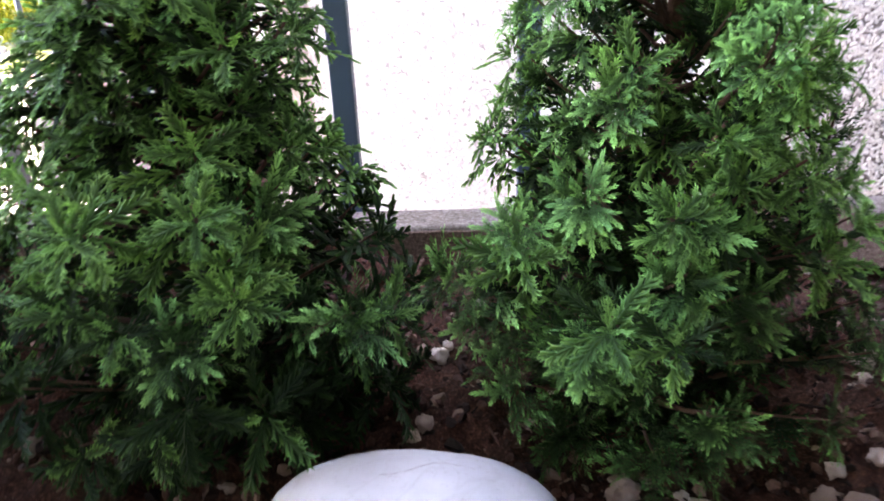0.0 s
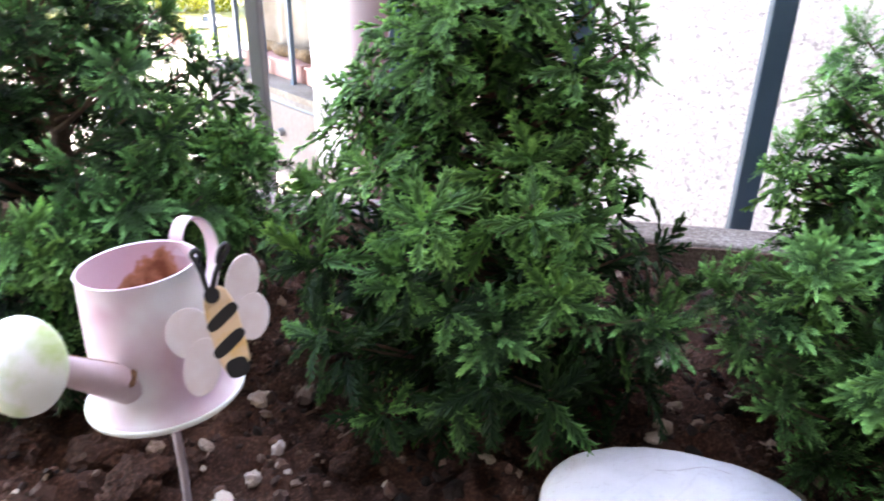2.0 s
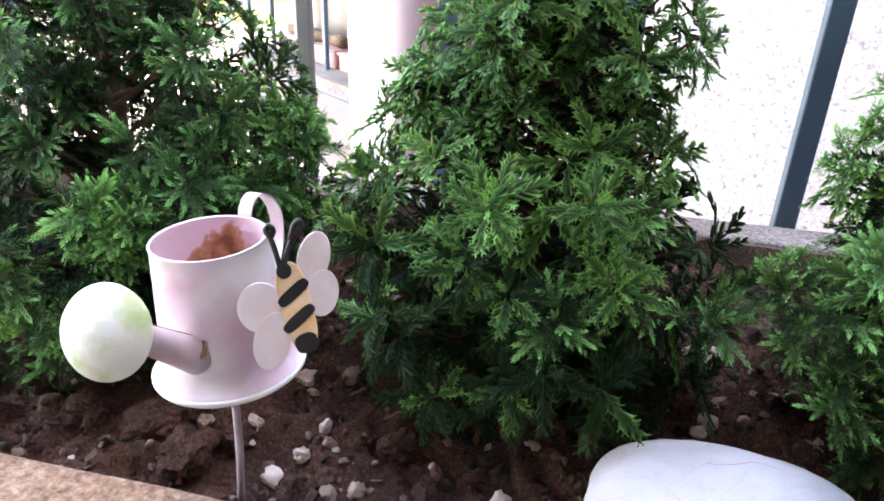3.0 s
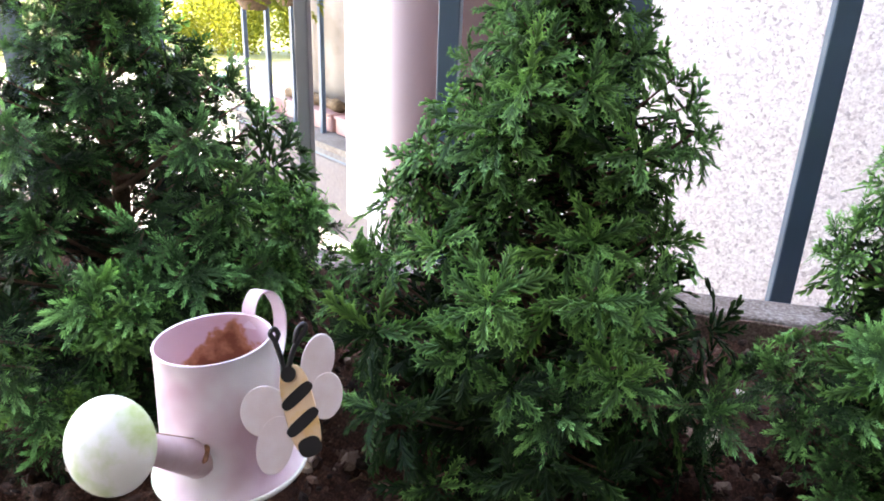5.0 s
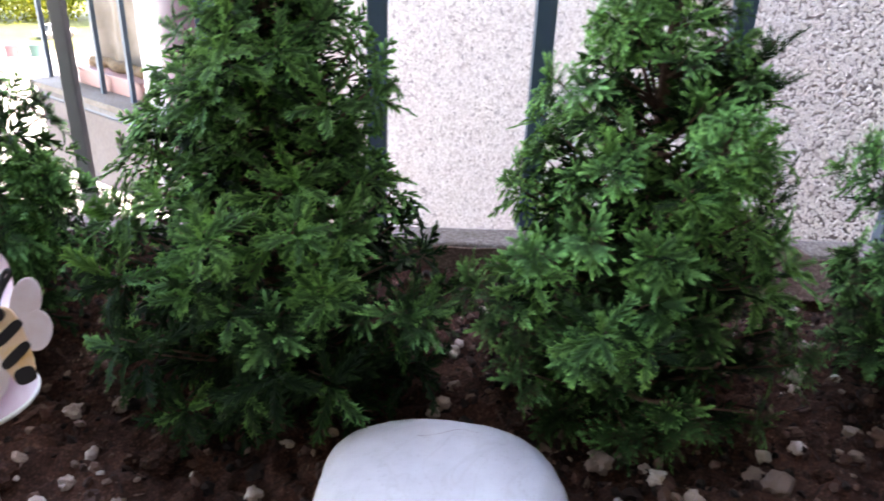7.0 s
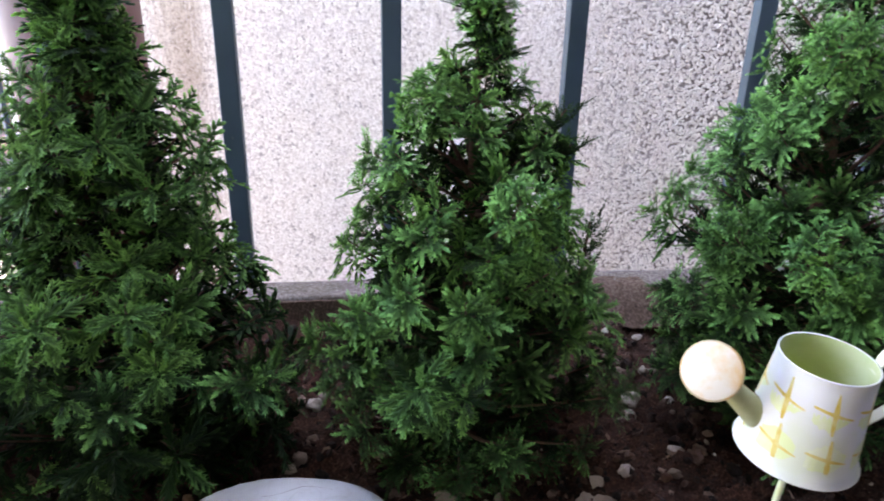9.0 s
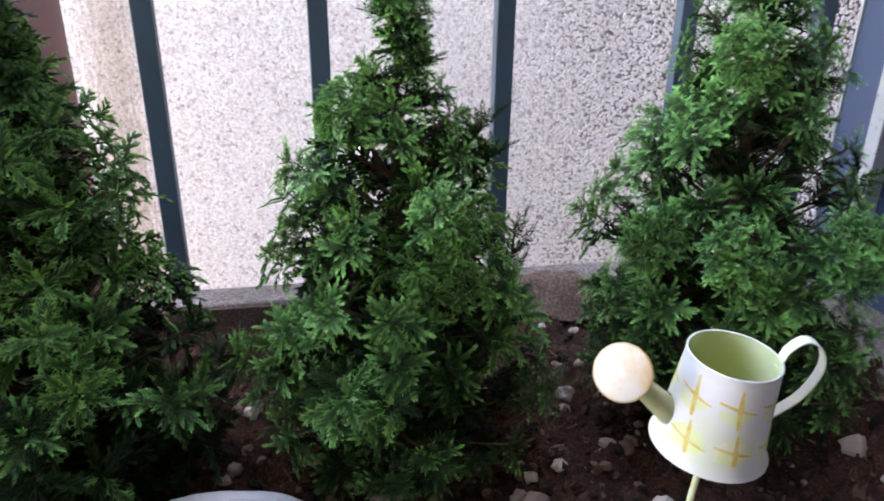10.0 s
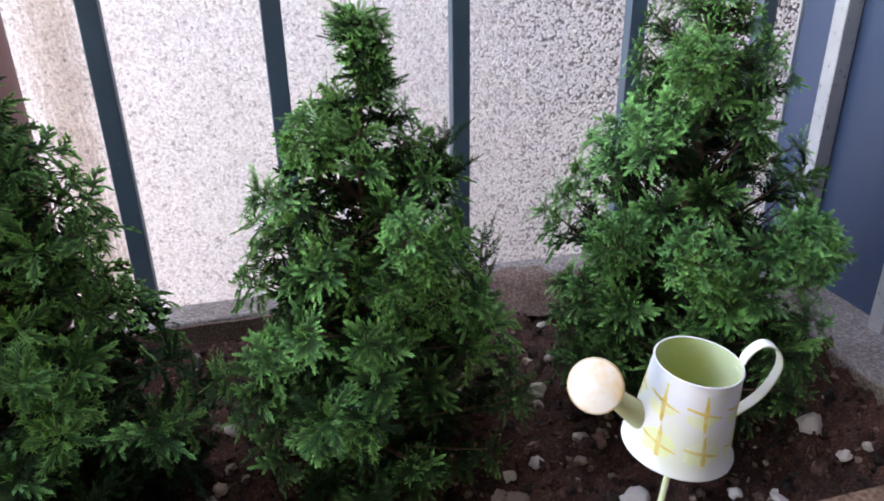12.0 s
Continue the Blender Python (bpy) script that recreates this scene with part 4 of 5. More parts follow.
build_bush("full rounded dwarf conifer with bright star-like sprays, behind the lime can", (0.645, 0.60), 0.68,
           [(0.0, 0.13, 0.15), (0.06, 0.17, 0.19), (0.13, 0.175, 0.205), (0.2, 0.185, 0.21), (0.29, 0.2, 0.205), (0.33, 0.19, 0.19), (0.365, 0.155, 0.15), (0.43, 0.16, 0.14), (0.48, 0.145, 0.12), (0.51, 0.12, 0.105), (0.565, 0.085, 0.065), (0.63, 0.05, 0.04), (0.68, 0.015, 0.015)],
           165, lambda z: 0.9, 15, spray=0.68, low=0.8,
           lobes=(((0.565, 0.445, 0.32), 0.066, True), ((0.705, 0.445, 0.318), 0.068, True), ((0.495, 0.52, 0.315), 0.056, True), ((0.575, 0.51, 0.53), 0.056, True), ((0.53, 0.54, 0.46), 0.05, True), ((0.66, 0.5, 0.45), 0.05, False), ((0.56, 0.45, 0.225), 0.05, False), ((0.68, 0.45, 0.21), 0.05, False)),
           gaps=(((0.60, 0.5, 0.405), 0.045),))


# ---- hanging basket on the neighbour's rail ----
def build_basket(x, y, z, w):
    basket = thing("hanging_basket", "brown coir hanging basket with trailing green and reddish leaves", "basket")
    basket.matrix_world = nb_m @ Matrix.Translation((x, y, z))
    part("coir_basket", lathe([(0.0, 0.02), (0.05, 0.022), (0.085, 0.07), (0.1, 0.13), (0.088, 0.13), (0.0, 0.1)], 28), DARK_WOOD, basket)
    for a in (0.4, 2.5, 4.6):
        part("wire", tube([(0.095 * math.cos(a), 0.095 * math.sin(a), 0.13), (0.0, -0.02, 0.5)], 0.0015, 6), BAR_PAINT, basket)
    rng = random.Random(int(x * 100))
    V, F, Y, n = [], [], [], 0
    for i in range(90):
        a, u = rng.uniform(0, 6.28), rng.random()
        v, f, yv, _ = SPRAYS[False, i % 8]
        p = Vector((w * u * math.cos(a), 0.1 * u * math.sin(a), 0.12 - 0.12 * u * u + rng.uniform(-0.02, 0.08)))
        m = np.array(Matrix.Translation(p) @ frame_from(Vector((math.cos(a), math.sin(a) * 0.6, rng.uniform(-1.2, 0.4))), Vector((0, 0.3, 1))) @ Matrix.Scale(rng.uniform(0.04, 0.07), 4))
        V.append(v @ m[:3, :3].T + m[:3, 3])
        F.append(f + n)
        Y.append(yv)
        n += len(v)
    ob = new("trailing_leaves", raw_mesh("trailing_leaves", np.concatenate(V), np.concatenate(F), LEAF, False, np.concatenate(Y)))
    ob.parent = basket


build_basket(1.12, 0.1, 0.5, 0.2)
build_basket(0.78, 0.1, 0.54, 0.16)


# ---- the white boulder ----
def build_boulder():
    bm = bmesh.new()
    bmesh.ops.create_icosphere(bm, subdivisions=5, radius=1.0)
    for v in bm.verts:
        p = v.co.normalized()
        e = 2.7
        k = (abs(p.x) ** e + abs(p.y) ** e + abs(p.z) ** 2.2) ** (-1 / e)
        q = p * k
        q = Vector((q.x * 0.125, q.y * 0.097, q.z * 0.042))
        q += p * (0.005 * noise.noise(p * 1.6 + Vector((3, 1, 2))) + 0.0016 * noise.noise(p * 6) + 0.0004 * noise.noise(p * 24))
        if q.x > 0:
            q.y -= 0.06 * q.x
        v.co = q
    # a shallow crack across the top
    for v in bm.verts:
        x, y = v.co.x, v.co.y
        if v.co.z > 0 and -0.03 < x < 0.055:
            line = 0.052 + 0.006 * math.sin(x * 70) + 0.05 * x
            v.co.z -= 0.0012 * math.exp(-((y - line) / 0.0022) ** 2)
    return mesh_object("boulder", bm, STONE_WHITE, smooth=True)


boulder = build_boulder()
crack = []
for k in range(12):      # a thin grey line laid over the top for the crack's shade
    x = -0.028 + 0.078 * k / 11
    y = 0.052 + 0.006 * math.sin(x * 70) + 0.05 * x
    near = sorted((((v.co.x - x) ** 2 + (v.co.y - y) ** 2 + 1e-8, v.co.z) for v in boulder.data.vertices if v.co.z > 0))[:5]
    crack.append((x, y, sum(z / q for q, z in near) / sum(1 / q for q, z in near) + 0.0001))
part("crack", tube(smooth_path(crack, 3), 0.00028, 6), CRACK_SHADE, boulder, "thin grey crack")
boulder.matrix_world = pose(-0.022, 0.392, 0.026, 2, 0, -1)
tagged(boulder, "large smooth white river stone lying on the soil", "stone")


# ---- watering can ornaments on stakes ----
def can_matrix(base, tilt, spout):
    """Local z along the can's axis, local x towards the spout."""
    z = Vector((tilt[0], tilt[1], 1)).normalized()
    x = Vector((spout[0], spout[1], 0))
    x = (x - z * x.dot(z)).normalized()
    return Matrix.Translation(base) @ Matrix((x, z.cross(x), z)).transposed().to_4x4()


def can_body(r_top, r_low, r_foot, h):
    outer = [(0.0, 0.0), (r_foot - 0.001, 0.0), (r_foot, 0.0008), (r_foot, 0.0022), (r_foot - 0.0035, 0.0055), (r_low + 0.001, 0.011), (r_low - 0.001, 0.017)]
    for k in range(1, 9):
        f = k / 8
        outer.append((r_low - 0.001 + (r_top - r_low + 0.001) * f, 0.017 + (h - 0.019) * f))
    outer += [(r_top + 0.0007, h - 0.001), (r_top, h), (r_top - 0.0014, h - 0.0006)]
    return outer


def can_inside(r_top, r_low, h):
    return [(r_top - 0.0014, h - 0.0006), (r_low - 0.003, 0.02), (r_low - 0.006, 0.016), (0.0, 0.016)]


def add_stake(can, m, tip, mat):
    top = m @ Vector((0, 0, 0.001))
    inv = m.inverted()
    pts = smooth_path([top, top.lerp(Vector(tip), 0.5) + Vector((0.002, 0.001, 0)), tip], 5)
    part("stake", tube([inv @ p for p in pts], 0.0034, 12), mat, can, smooth=True)


def add_handle(can, ctrl, width, mat, label):
    pts = smooth_path([(x, 0, z) for x, z in ctrl], 7)
    part("handle", strap(pts, (0, 1, 0), width, 0.0014), mat, can, label)


def add_spout(can, m, foot, mouth, normal, r_rose, dome, spout_mat, rose_mat, rose_label, rim_mat, rim_label):
    inv = m.inverted()
    a, b, n = Vector(foot), Vector(mouth), Vector(normal).normalized()
    back = b - n * 0.012
    pts = [a.lerp(back, k / 6) for k in range(7)]
    part("spout", tube([inv @ p for p in pts], [0.013 - 0.0009 * k for k in range(7)], 20), spout_mat, can, smooth=True)
    axis = (back - a).normalized()
    over = (Vector((0, 0, 1)) - axis * axis.z).normalized()
    part("spout_seam", tube([inv @ (p + over * (0.0131 - 0.0009 * k)) for k, p in enumerate(pts[:6])], [0.0005] * 6, 6), RUST, can, "dark folded seam along the spout")
    if spout_mat == SPOUT_PINK:
        side = axis.cross(over)
        ring = [a.lerp(back, 0.17 - 0.05 * math.cos(t)) + (over * math.cos(t) + side * math.sin(t)) * 0.0131 for t in (radians(g) for g in range(-95, 60, 12))]
        part("rust_stain", tube([inv @ p for p in ring], [0.0008 + 0.0014 * abs(math.sin(k * 1.3)) for k in range(len(ring))], 8), RUST, can, "brown rust at the spout's foot")
    q = Vector((0, 0, 1)).rotation_difference(n).to_matrix().to_4x4()
    rm = inv @ Matrix.Translation(b) @ q
    prof = [(0.0085, -0.013), (0.012, -0.010), (r_rose * 0.8, -0.004), (r_rose, -0.0006), (r_rose + 0.0005, 0.0006), (r_rose - 0.0008, 0.0018), (r_rose * 0.86, 0.43 * dome), (r_rose * 0.6, 0.77 * dome), (r_rose * 0.3, 0.94 * dome), (0.0, dome)]
    rose = part("rose", lathe(prof, 40, m=rm), rose_mat, can, rose_label, True)
    if not rim_mat:
        return
    rim_prof = [(r_rose * 0.97, 0.0), (r_rose + 0.0006, -0.0008), (r_rose + 0.001, 0.0004), (r_rose + 0.0002, 0.0018), (r_rose * 0.975, 0.1 * dome + 0.0012)]
    part("rose_rim", lathe(rim_prof, 40, m=rm), rim_mat, rose, rim_label, True)


PM = can_matrix((-0.4295, 0.3317, 0.1694), (-0.0694, 0.0168), (-0.2, -1.0))
pink_can = thing("watering_can", "pale pink rusted metal watering can ornament on a stake", "watering can", group="watering can ornaments")
pink_can.matrix_world = PM
part("can_body", lathe(can_body(0.041, 0.049, 0.0568, 0.106), 64), PINK, pink_can, "", True)
part("inside", lathe(can_inside(0.041, 0.049, 0.106), 64), PINK_IN, pink_can, "pink inside streaked with brown rust", True)
part("foot_rim", lathe([(0.0569, -0.0004), (0.0575, 0.0010), (0.0574, 0.0030), (0.0560, 0.0040), (0.0555, 0.0026)], 64, closed=True), LIME, pink_can, "lime green foot rim", True)
add_handle(pink_can, [(-0.0405, 0.094), (-0.042, 0.110), (-0.053, 0.119), (-0.068, 0.112), (-0.077, 0.094), (-0.074, 0.070), (-0.060, 0.048), (-0.047, 0.033)], 0.012, PINK, "flat pink strap handle")
add_spout(pink_can, PM, (-0.4305, 0.291, 0.2025), (-0.438, 0.2178, 0.2668), (0.06, -1.0, 0.5), 0.0282, 0.0105, SPOUT_PINK, LIME, "white and lime domed rose", None, "")
add_stake(pink_can, PM, (-0.462, 0.372, -0.04), LILAC)
GM = can_matrix((0.4519, 0.2861, 0.2069), (0.0707, -0.0576), (-1.0, 0.2))
lime_can = thing("watering_can", "white watering can ornament with yellow and lime plaid on a stake", "watering can", group="watering can ornaments")
lime_can.matrix_world = GM
part("can_body", lathe(can_body(0.041, 0.049, 0.0544, 0.0996), 64), CREAM, lime_can, "", True)
part("inside", lathe(can_inside(0.041, 0.049, 0.0996), 64), CREAM_IN, lime_can, "lime green inside", True)
add_handle(lime_can, [(-0.0405, 0.090), (-0.045, 0.109), (-0.058, 0.1205), (-0.073, 0.113), (-0.0795, 0.092), (-0.070, 0.062), (-0.047, 0.036)], 0.0115, HANDLE_CREAM, "flat cream strap handle")
add_spout(lime_can, GM, (0.413, 0.293, 0.242), (0.3535, 0.279, 0.2995), (-0.52, -0.72, 0.46), 0.0248, 0.0055, SPOUT_LIME, ROSE_WHITE, "white domed rose with peach patches", PEACH, "peach rim")
add_stake(lime_can, GM, (0.436, 0.300, -0.04), LIME_PATCH)


def on_can(r_low, r_top, h, a, z, lift):
    """A point on the can's side at angle a and height z."""
    r = r_low + (r_top - r_low) * max(0, (z - 0.017)) / (h - 0.019) - 0.0006 + lift
    return Vector((r * math.cos(a), r * math.sin(a), z))


def stroke(a0, z0, a1, z1, w, lift, seed):
    """A brush stroke on the side of the lime can, a fraction of a millimetre proud."""
    rng = random.Random(seed)
    bm = bmesh.new()
    prev = None
    for k in range(13):
        f = k / 12
        a, z = a0 + (a1 - a0) * f, z0 + (z1 - z0) * f
        ww = w * (0.35 + 0.65 * math.sin(math.pi * min(1, max(0.06, f)) ** 0.8)) * rng.uniform(0.8, 1.1)
        if abs(a1 - a0) * 0.045 > abs(z1 - z0):
            p = [bm.verts.new(on_can(0.049, 0.041, 0.0996, a, z + s * ww / 2, lift)) for s in (-1, 1)]
        else:
            p = [bm.verts.new(on_can(0.049, 0.041, 0.0996, a + s * ww / 0.09, z, lift)) for s in (-1, 1)]
        if prev:
            bm.faces.new((prev[0], p[0], p[1], prev[1]))
        prev = p
    return bm


for i in range(7):
    for j, z in enumerate((0.027, 0.070)):
        a = i * 0.897 + (0.72, 0.6)[j]
        part("plaid_patch", stroke(a - 0.36, z - 0.001, a + 0.33, z + 0.001, 0.032, 0.0002, i * 7 + j), LIME_PATCH, lime_can)
        part("plaid_stroke", stroke(a - 0.4, z + 0.004, a + 0.38, z - 0.003, 0.0034, 0.0004, i * 5 + j), YELLOW_LINE, lime_can)
        part("plaid_stroke", stroke(a + 0.05, z - 0.019, a - 0.03, z + 0.020, 0.0048, 0.0005, i * 3 + j), YELLOW_LINE, lime_can)

# the bee cut from sheet metal
bee_c = Vector((-0.361, 0.312, 0.246))
bee_n = Vector((0.30, -0.86, 0.42)).normalized()
bee_x = Vector((0, 0, 1)).cross(bee_n).normalized()
bee_m = Matrix.Translation(bee_c) @ Matrix((bee_x, bee_n.cross(bee_x), bee_n)).transposed().to_4x4()
bee_local = PM.inverted() @ bee_m
K = 1 / 2540.0
bee = new("bee")
bee.parent = pink_can
bee.matrix_local = bee_local
tagged(bee, "flat painted metal bee with cream wings")


def bee_plate(name, cx, cy, rx, ry, turn, lift, mat, thick=0.0016, power=2.0):
    m = Matrix.Translation((0, 0, lift))
    return part(name, outline_plate(ellipse(cx * K, -cy * K, rx * K, ry * K, radians(turn), 40, power), thick, m), mat, bee)


bee_plate("wing", -65, 8, 40, 44, 0, 0.0, BEE_WHITE)
bee_plate("wing", -47, 66, 31, 51, -12, 0.0004, BEE_WHITE)
bee_plate("wing", 26, -75, 28, 48, -14, 0.0, BEE_WHITE)
bee_plate("wing", 40, -15, 28, 41, -8, 0.0004, BEE_WHITE)
bee_plate("bee_body", -4, 8, 27, 80, 13, 0.0014, BEE_YELLOW, 0.0014, 2.8)
bee_plate("stripe", -9, -17, 32, 10.5, 42, 0.0028, BEE_BLACK, 0.0006, 3.2)
bee_plate("stripe", 0, 28, 33, 10.5, 42, 0.0028, BEE_BLACK, 0.0006, 3.2)
bee_plate("tail", 12, 70, 20, 17, 20, 0.0028, BEE_BLACK, 0.0006, 2.6)
bee_plate("head", -24, -55, 13, 14, 0, 0.0024, BEE_BLACK, 0.0035)
for sx, pts in ((-1, [(-30, -60), (-38, -90), (-46, -112), (-53, -124), (-47, -133), (-40, -124), (-44, -112)]), (1, [(-24, -62), (-16, -92), (-6, -112), (6, -132), (2, -140), (-8, -128), (-12, -108)])):
    part("antenna", tube(smooth_path([(x * K, -y * K, 0.004) for x, y in pts], 5), 0.0019, 8), BEE_BLACK, bee, "", True)


# ---- pebbles and crumbs on the soil ----
def pebble_mesh(seed):
    rng = random.Random(seed)
    bm = bmesh.new()
    bmesh.ops.create_icosphere(bm, subdivisions=3, radius=0.5)
    off = Vector((seed * 3.1, seed * 1.7, 0))
    sc = Vector((1.0, rng.uniform(0.6, 0.95), rng.uniform(0.5, 0.8)))
    for v in bm.verts:
        p = v.co.normalized()
        v.co = Vector((p.x * sc.x, p.y * sc.y, p.z * sc.z)) * 0.5 * (1 + 0.5 * noise.noise(p * 1.5 + off) + 0.3 * noise.noise(p * 3.6 + off) + 0.1 * noise.noise(p * 9 + off))
    me = bpy.data.meshes.new("pebble")
    bm.to_mesh(me)
    bm.free()
    me.materials.append(PEBBLE)
    for p in me.polygons:
        p.use_smooth = seed % 3 != 0
    return me


PEBBLES = [pebble_mesh(s) for s in range(9)]
peb_rng = random.Random(8)


def place_pebble(x, y, size):
    z = soil_height(x, y)
    ob = new("pebble", PEBBLES[peb_rng.randrange(9)])
    ob.matrix_world = Matrix.Translation((x, y, z + size * 0.2)) @ Euler((peb_rng.uniform(-0.5, 0.5), peb_rng.uniform(-0.5, 0.5), peb_rng.uniform(0, 6.3))).to_matrix().to_4x4() @ Matrix.Scale(size * 0.9, 4)
    tagged(ob, "rough pale tan pebble lying on the soil" if size > 0.02 else "small pale pebble lying on the soil", "pebble", "pebbles")


NEAR_PINK_CAN = ((-0.414, 0.557, 0.025), (-0.452, 0.525, 0.025), (-0.477, 0.444, 0.016), (-0.421, 0.427, 0.019), (-0.411, 0.465, 0.017), (-0.402, 0.447, 0.014), (-0.424, 0.452, 0.011), (-0.388, 0.435, 0.010), (-0.439, 0.397, 0.027), (-0.377, 0.384, 0.025), (-0.352, 0.39, 0.022), (-0.221, 0.419, 0.019), (-0.2, 0.498, 0.018))
NEAR_BOULDER = ((-0.007, 0.714, 0.022), (-0.026, 0.727, 0.017), (0.004, 0.73, 0.016), (-0.006, 0.613, 0.019), (-0.02, 0.58, 0.024), (-0.031, 0.56, 0.017), (0.045, 0.813, 0.016), (0.118, 0.789, 0.028), (0.159, 0.484, 0.034), (0.207, 0.467, 0.012), (0.22, 0.454, 0.026), (0.251, 0.425, 0.021), (0.166, 0.41, 0.018))
NEAR_LIME_CAN = ((0.345, 0.44, 0.037), (0.336, 0.473, 0.027), (0.403, 0.515, 0.02), (0.48, 0.539, 0.028), (0.457, 0.49, 0.02), (0.463, 0.665, 0.027), (0.455, 0.641, 0.022), (0.52, 0.754, 0.018), (0.531, 0.676, 0.015), (0.548, 0.858, 0.019), (0.487, 0.855, 0.015), (0.53, 0.737, 0.013), (0.363, 0.512, 0.019), (0.499, 0.413, 0.041), (0.813, 0.473, 0.038), (0.81, 0.404, 0.019), (0.836, 0.397, 0.015), (0.68, 0.37, 0.026), (0.63, 0.39, 0.018))
for x, y, size in NEAR_PINK_CAN + NEAR_BOULDER + NEAR_LIME_CAN:
    place_pebble(x, y, size * 1.1)
for _ in range(90):
    x, y = peb_rng.uniform(-1.2, 0.89), peb_rng.uniform(0.36, 0.9)
    if (x + 0.022) ** 2 / 0.02 + (y - 0.39) ** 2 / 0.012 > 1:
        place_pebble(x, y, peb_rng.uniform(0.004, 0.010))


def build_clod(x, y, size, seed):
    """A lump of fibrous soil with a ragged surface."""
    bm = bmesh.new()
    bmesh.ops.create_icosphere(bm, subdivisions=4, radius=1.0)
    off = Vector((seed * 2.3, seed * 5.1, 0))
    for v in bm.verts:
        p = v.co.normalized()
        k = 1 + 0.3 * noise.noise(p * 1.4 + off) + 0.2 * noise.noise(p * 3.5 + off) + 0.13 * noise.noise(p * 9 + off) + 0.06 * noise.noise(p * 22 + off)
        v.co = Vector((p.x, p.y * 0.8, p.z * 0.6)) * k * size
    ob = mesh_object("soil_clod", bm, SOIL)
    ob.matrix_world = pose(x, y, soil_height(x, y) + size * 0.18, 0, 0, seed * 47)
    tagged(ob, "dark brown clod of fibrous potting soil", "clod", "soil clods")


for k, (x, y, size) in enumerate(((-0.575, 0.425, 0.034), (-0.525, 0.395, 0.032), (-0.49, 0.43, 0.02), (-0.66, 0.42, 0.026), (-0.33, 0.46, 0.022), (-0.29, 0.41, 0.016), (-0.47, 0.49, 0.02), (0.42, 0.47, 0.017), (0.44, 0.53, 0.02), (0.6, 0.41, 0.016), (0.29, 0.47, 0.014), (0.36, 0.56, 0.015), (-0.25, 0.44, 0.014), (0.57, 0.47, 0.014), (0.76, 0.4, 0.015), (0.47, 0.6, 0.014))):
    build_clod(x, y, size, k + 1)


def build_crumbs():
    rng = np.random.default_rng(12)
    ico = bmesh.new()
    bmesh.ops.create_icosphere(ico, subdivisions=1, radius=1.0)
    ico_v = np.array([v.co[:] for v in ico.verts])
    ico_f = np.array([[v.index for v in f.verts] for f in ico.faces])
    ico.free()
    oct_v = np.array([(1, 0, 0), (-1, 0, 0), (0, 1, 0), (0, -1, 0), (0, 0, 1), (0, 0, -1)], float)
    oct_f = np.array([(0, 2, 4), (2, 1, 4), (1, 3, 4), (3, 0, 4), (2, 0, 5), (1, 2, 5), (3, 1, 5), (0, 3, 5)])
    V, F, n = [], [], 0
    for _ in range(16000):
        x, y = rng.uniform(-1.3, 0.9), rng.uniform(0.34, 0.93)
        s = 0.0010 + 0.0055 * rng.random() ** 4
        sc = s * rng.uniform(0.6, 1.4, 3)
        if rng.random() < 0.2:
            sc = np.array([s * 0.35, s * 2.6, s * 0.35])
        rot = np.array(Euler(rng.uniform(0, 6.3, 3)).to_matrix())
        bv, bf = (ico_v, ico_f) if s > 0.0022 else (oct_v, oct_f)
        V.append((bv * (1 + rng.uniform(-0.3, 0.3, (len(bv), 1))) * sc) @ rot.T + np.array([x, y, soil_height(x, y) + s * 0.4]))
        F.append(bf + n)
        n += len(bv)
    ico = bmesh.new()
    bmesh.ops.create_icosphere(ico, subdivisions=2, radius=1.0)
    bv = np.array([v.co[:] for v in ico.verts])
    bf = np.array([[v.index for v in f.verts] for f in ico.faces])
    ico.free()
    for _ in range(1000):
        x, y = rng.uniform(-1.3, 0.9), rng.uniform(0.345, 0.92)
        s = 0.003 + 0.008 * rng.random() ** 2.5
        rot = np.array(Euler(rng.uniform(0, 6.3, 3)).to_matrix())
        lump = 1 + 0.25 * np.sin(bv @ rng.normal(0, 2.5, 3) + 1)[:, None] + rng.uniform(-0.3, 0.3, (len(bv), 1))
        V.append((bv * lump * s * rng.uniform(0.7, 1.25, 3)) @ rot.T + np.array([x, y, soil_height(x, y) + s * 0.25]))
        F.append(bf + n)
        n += len(bv)
    ob = new("soil_crumbs", raw_mesh("soil_crumbs", np.concatenate(V), np.concatenate(F), CRUMB))
    tagged(ob, "loose dark brown soil crumbs and bark fibres on the bed", "soil", kind="stuff")


build_crumbs()


# ---- the distance: yard, cars, trees ----
yard = mesh_object("yard", box((-500, -400, YARD_Z - 0.1), (400, 900, YARD_Z)), PAVING)
tagged(yard, "sunlit pale paved yard far below the terrace", "ground", kind="structure")
lawn = mesh_object("lawn", box((-220, 70, YARD_Z - 0.05), (-12, 200, YARD_Z + 0.05), 0.02, 1), GRASS)
tagged(lawn, "strip of dry grass beyond the yard", "lawn", kind="structure")


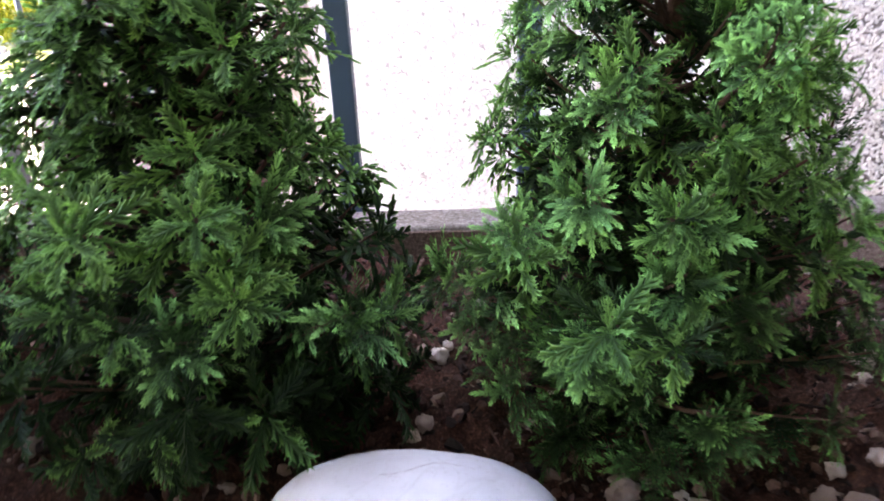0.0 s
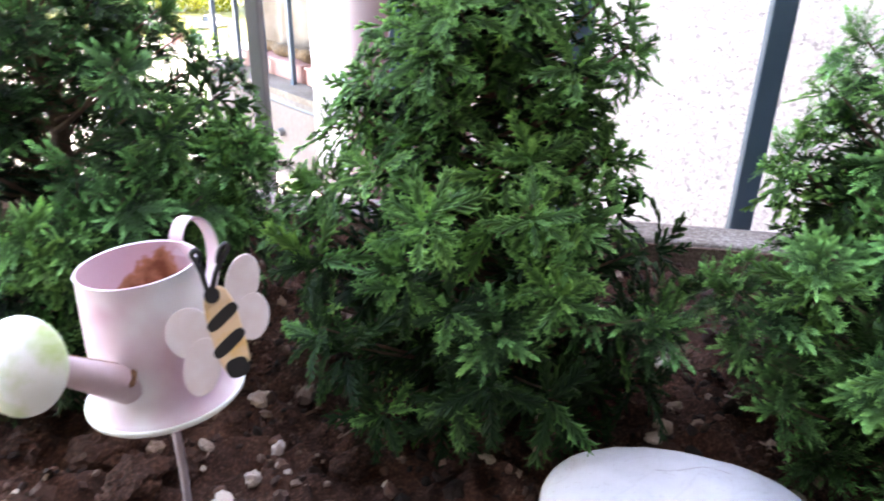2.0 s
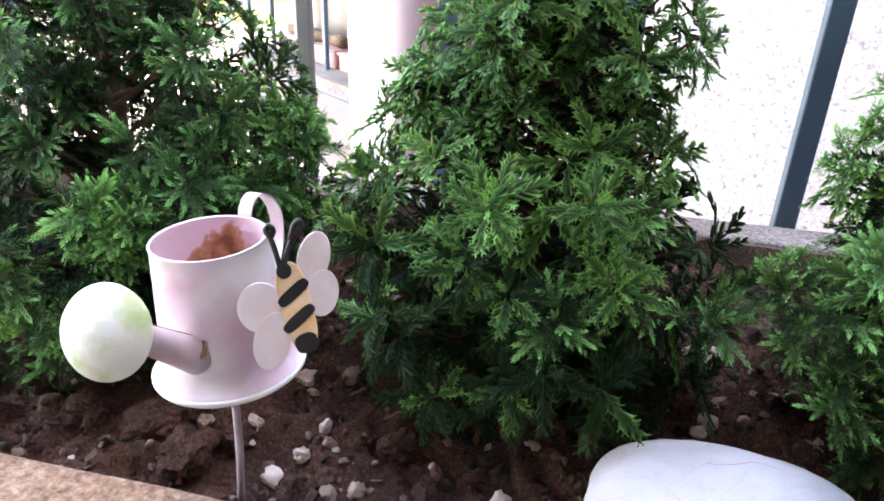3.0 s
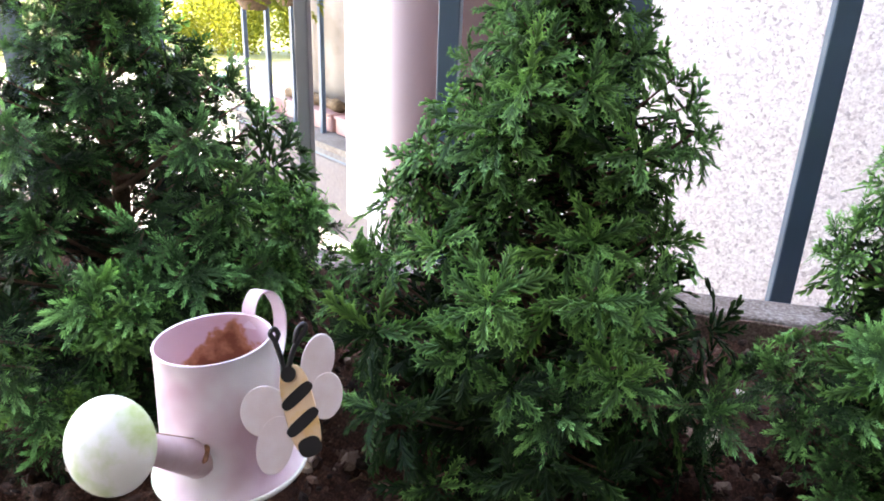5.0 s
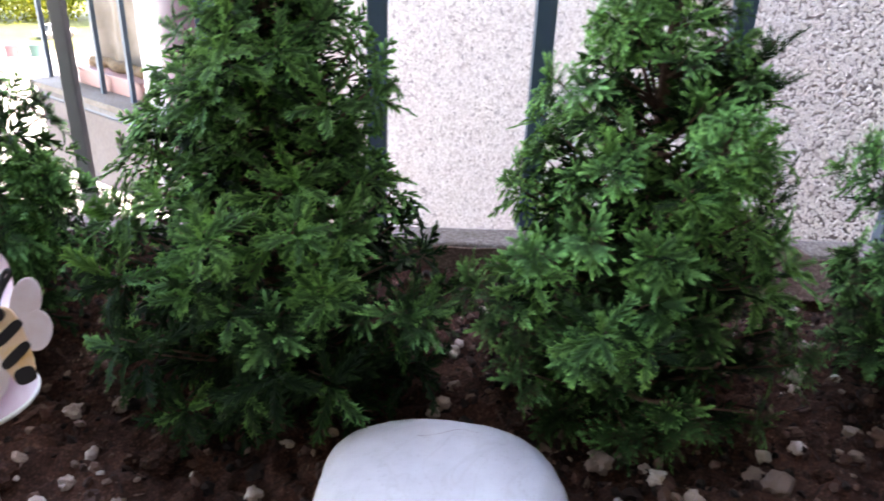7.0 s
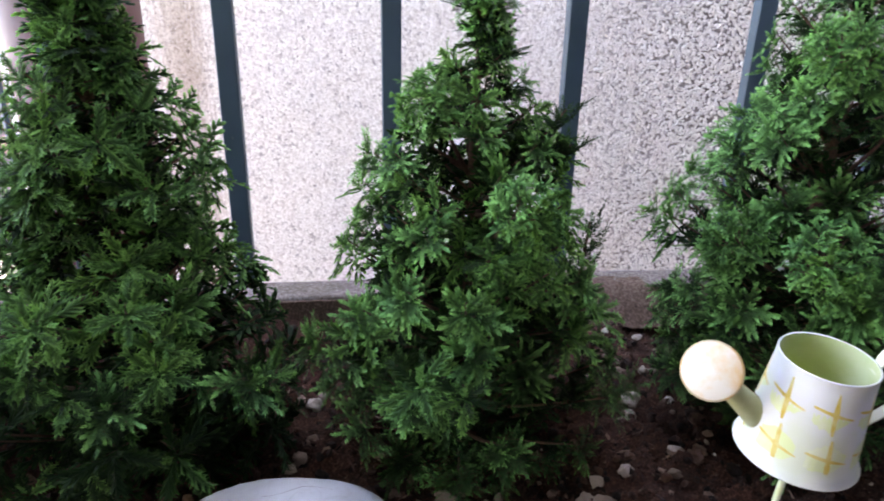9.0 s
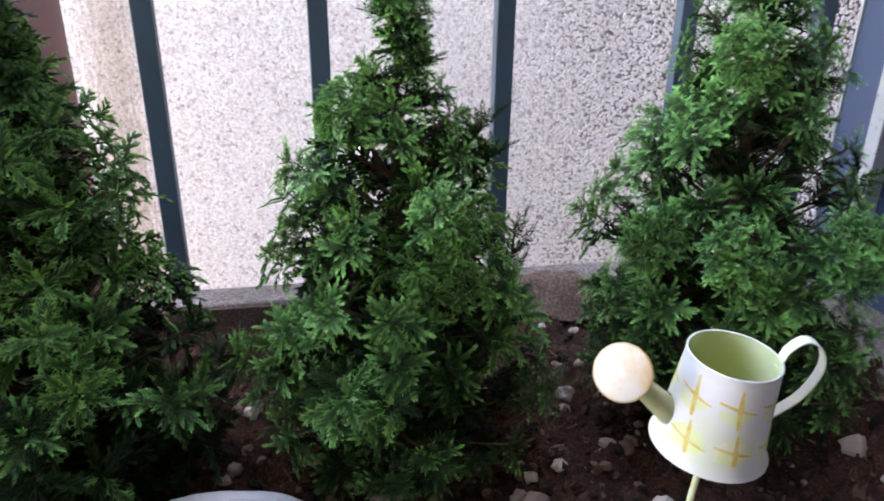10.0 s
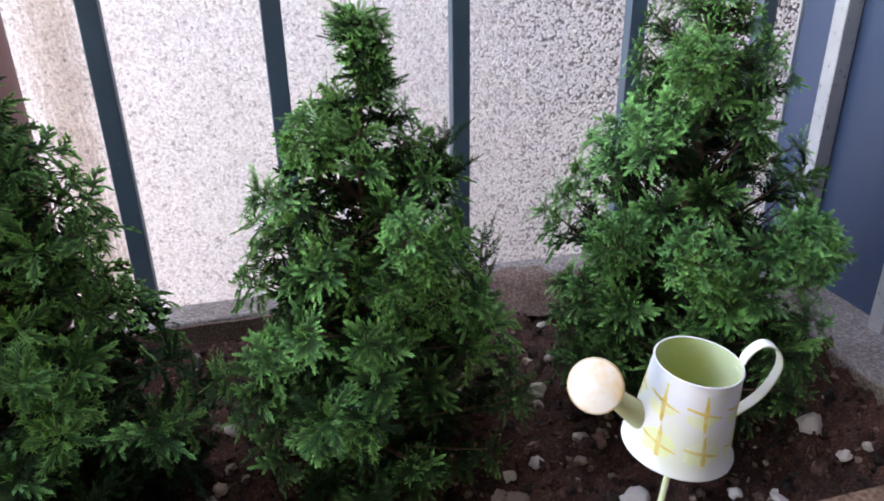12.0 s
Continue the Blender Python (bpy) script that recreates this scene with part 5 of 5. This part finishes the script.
def leaf_clump_mesh(seed):
    """A loose clump of leaves."""
    rng = np.random.default_rng(seed)
    V, F, Y, n = [], [], [], 0
    for _ in range(150):
        c = rng.normal(0, 0.33, 3)
        d = rng.normal(0, 1, 3)
        d /= np.linalg.norm(d)
        s = np.cross(d, rng.normal(0, 1, 3))
        s /= np.linalg.norm(s)
        L, W = rng.uniform(0.1, 0.17), 0.055
        V += [c, c + d * L * 0.5 + s * W, c + d * L, c + d * L * 0.5 - s * W]
        F += [(n, n + 1, n + 2), (n, n + 2, n + 3)]
        Y += [rng.random()] * 4
        n += 4
    return np.array(V), np.array(F), np.array(Y)


CLUMPS = [leaf_clump_mesh(s) for s in range(4)]


def build_tree(x, y, h, spread, seed):
    rng = random.Random(seed)
    tree = thing("tree", "sunlit yellow-green leafy tree beyond the yard", "tree", (x, y, YARD_Z), "yard trees")
    part("trunk", tube([(0.1 * math.sin(k), 0.1 * math.cos(k * 1.3), h * 0.6 * k / 6) for k in range(7)], [0.3 - 0.03 * k for k in range(7)], 10), BARK, tree, "", True)
    V, F, Y, n = [], [], [], 0
    for i in range(110):
        a, u = rng.uniform(0, 6.28), rng.random()
        z = h * (0.06 + 0.94 * u)
        r = spread * math.sqrt(max(0.05, 1 - (2 * u - 0.9) ** 2 * 0.8)) * math.sqrt(rng.random()) * rng.uniform(0.8, 1.15)
        v, f, yv = CLUMPS[i % 4]
        s = rng.uniform(2.2, 3.5)
        m = np.array(Euler((rng.uniform(0, 6), rng.uniform(0, 6), rng.uniform(0, 6))).to_matrix())
        V.append((v * s) @ m.T + np.array([r * math.cos(a), r * math.sin(a), z]))
        F.append(f + n)
        Y.append(yv)
        n += len(v)
        if i % 13 == 0:
            part("limb", tube([(0, 0, h * 0.3), (r * math.cos(a) * 0.5, r * math.sin(a) * 0.5, (z + h * 0.3) / 2 + 0.2), (r * math.cos(a), r * math.sin(a), z)], [0.09, 0.06, 0.02], 6), BARK, tree)
    ob = new("crown", raw_mesh("crown", np.concatenate(V), np.concatenate(F), LEAF, False, np.concatenate(Y)))
    ob.parent = tree


for k, (x, y, h, s) in enumerate(((-49.0, 90.0, 12.0, 6.5), (-62.0, 88.0, 13.0, 7.0), (-36.5, 92.0, 12.5, 6.0), (-77.0, 76.0, 13.0, 7.5), (-24.0, 94.0, 13.0, 6.5), (-90.0, 60.0, 13.0, 8.0))):
    build_tree(x, y, h, s, 40 + k)


def build_car(x, y, turn, paint, label):
    car = thing("car", label, "car", group="parked cars")
    car.matrix_world = pose(x, y, YARD_Z, 0, 0, turn)
    part("body", box((-2.0, -0.82, 0.28), (2.0, 0.82, 0.86), 0.16, 4), paint, car, "", True)
    cab = box((-1.25, -0.7, 0.84), (0.75, 0.7, 1.42), 0.0)
    for v in cab.verts:
        if v.co.z > 1:
            v.co.x = v.co.x * 0.72 - 0.08
            v.co.y *= 0.86
    bmesh.ops.bevel(cab, geom=cab.edges[:], offset=0.06, segments=2, affect="EDGES")
    part("cabin", cab, CAR_GLASS, car)
    part("roof", box((-0.95, -0.58, 1.405), (0.42, 0.58, 1.45), 0.02, 2), paint, car)
    for wx in (-1.25, 1.25):
        for wy in (-0.8, 0.8):
            w = part("wheel", lathe([(0.0, -0.1), (0.2, -0.1), (0.31, -0.09), (0.32, 0), (0.31, 0.09), (0.2, 0.1), (0.0, 0.1)], 20, m=Matrix.Translation((wx, wy, 0.32)) @ Matrix.Rotation(math.pi / 2, 4, "X")), TYRE, car)


build_car(-40.0, 77.0, 62, CAR_WHITE, "silver car parked in the sunlit yard")
build_car(-47.0, 76.0, 95, CAR_WHITE, "silver car parked beside the lawn")


def build_bin(x, y, mat, label):
    tub = thing("waste_bin", label, "bin", (x, y, YARD_Z), "yard bins")
    part("bin_body", lathe([(0.0, 0.0), (0.52, 0.0), (0.6, 0.95), (0.0, 0.95)], 24), mat, tub)
    part("bin_lid", lathe([(0.62, 0.93), (0.64, 1.0), (0.4, 1.1), (0.0, 1.14)], 24), mat, tub)


build_bin(-36.8, 67.0, GREEN_PLASTIC, "teal plastic waste bin standing in the yard")
build_bin(-38.7, 66.4, RED_PLASTIC, "red plastic waste bin standing in the yard")
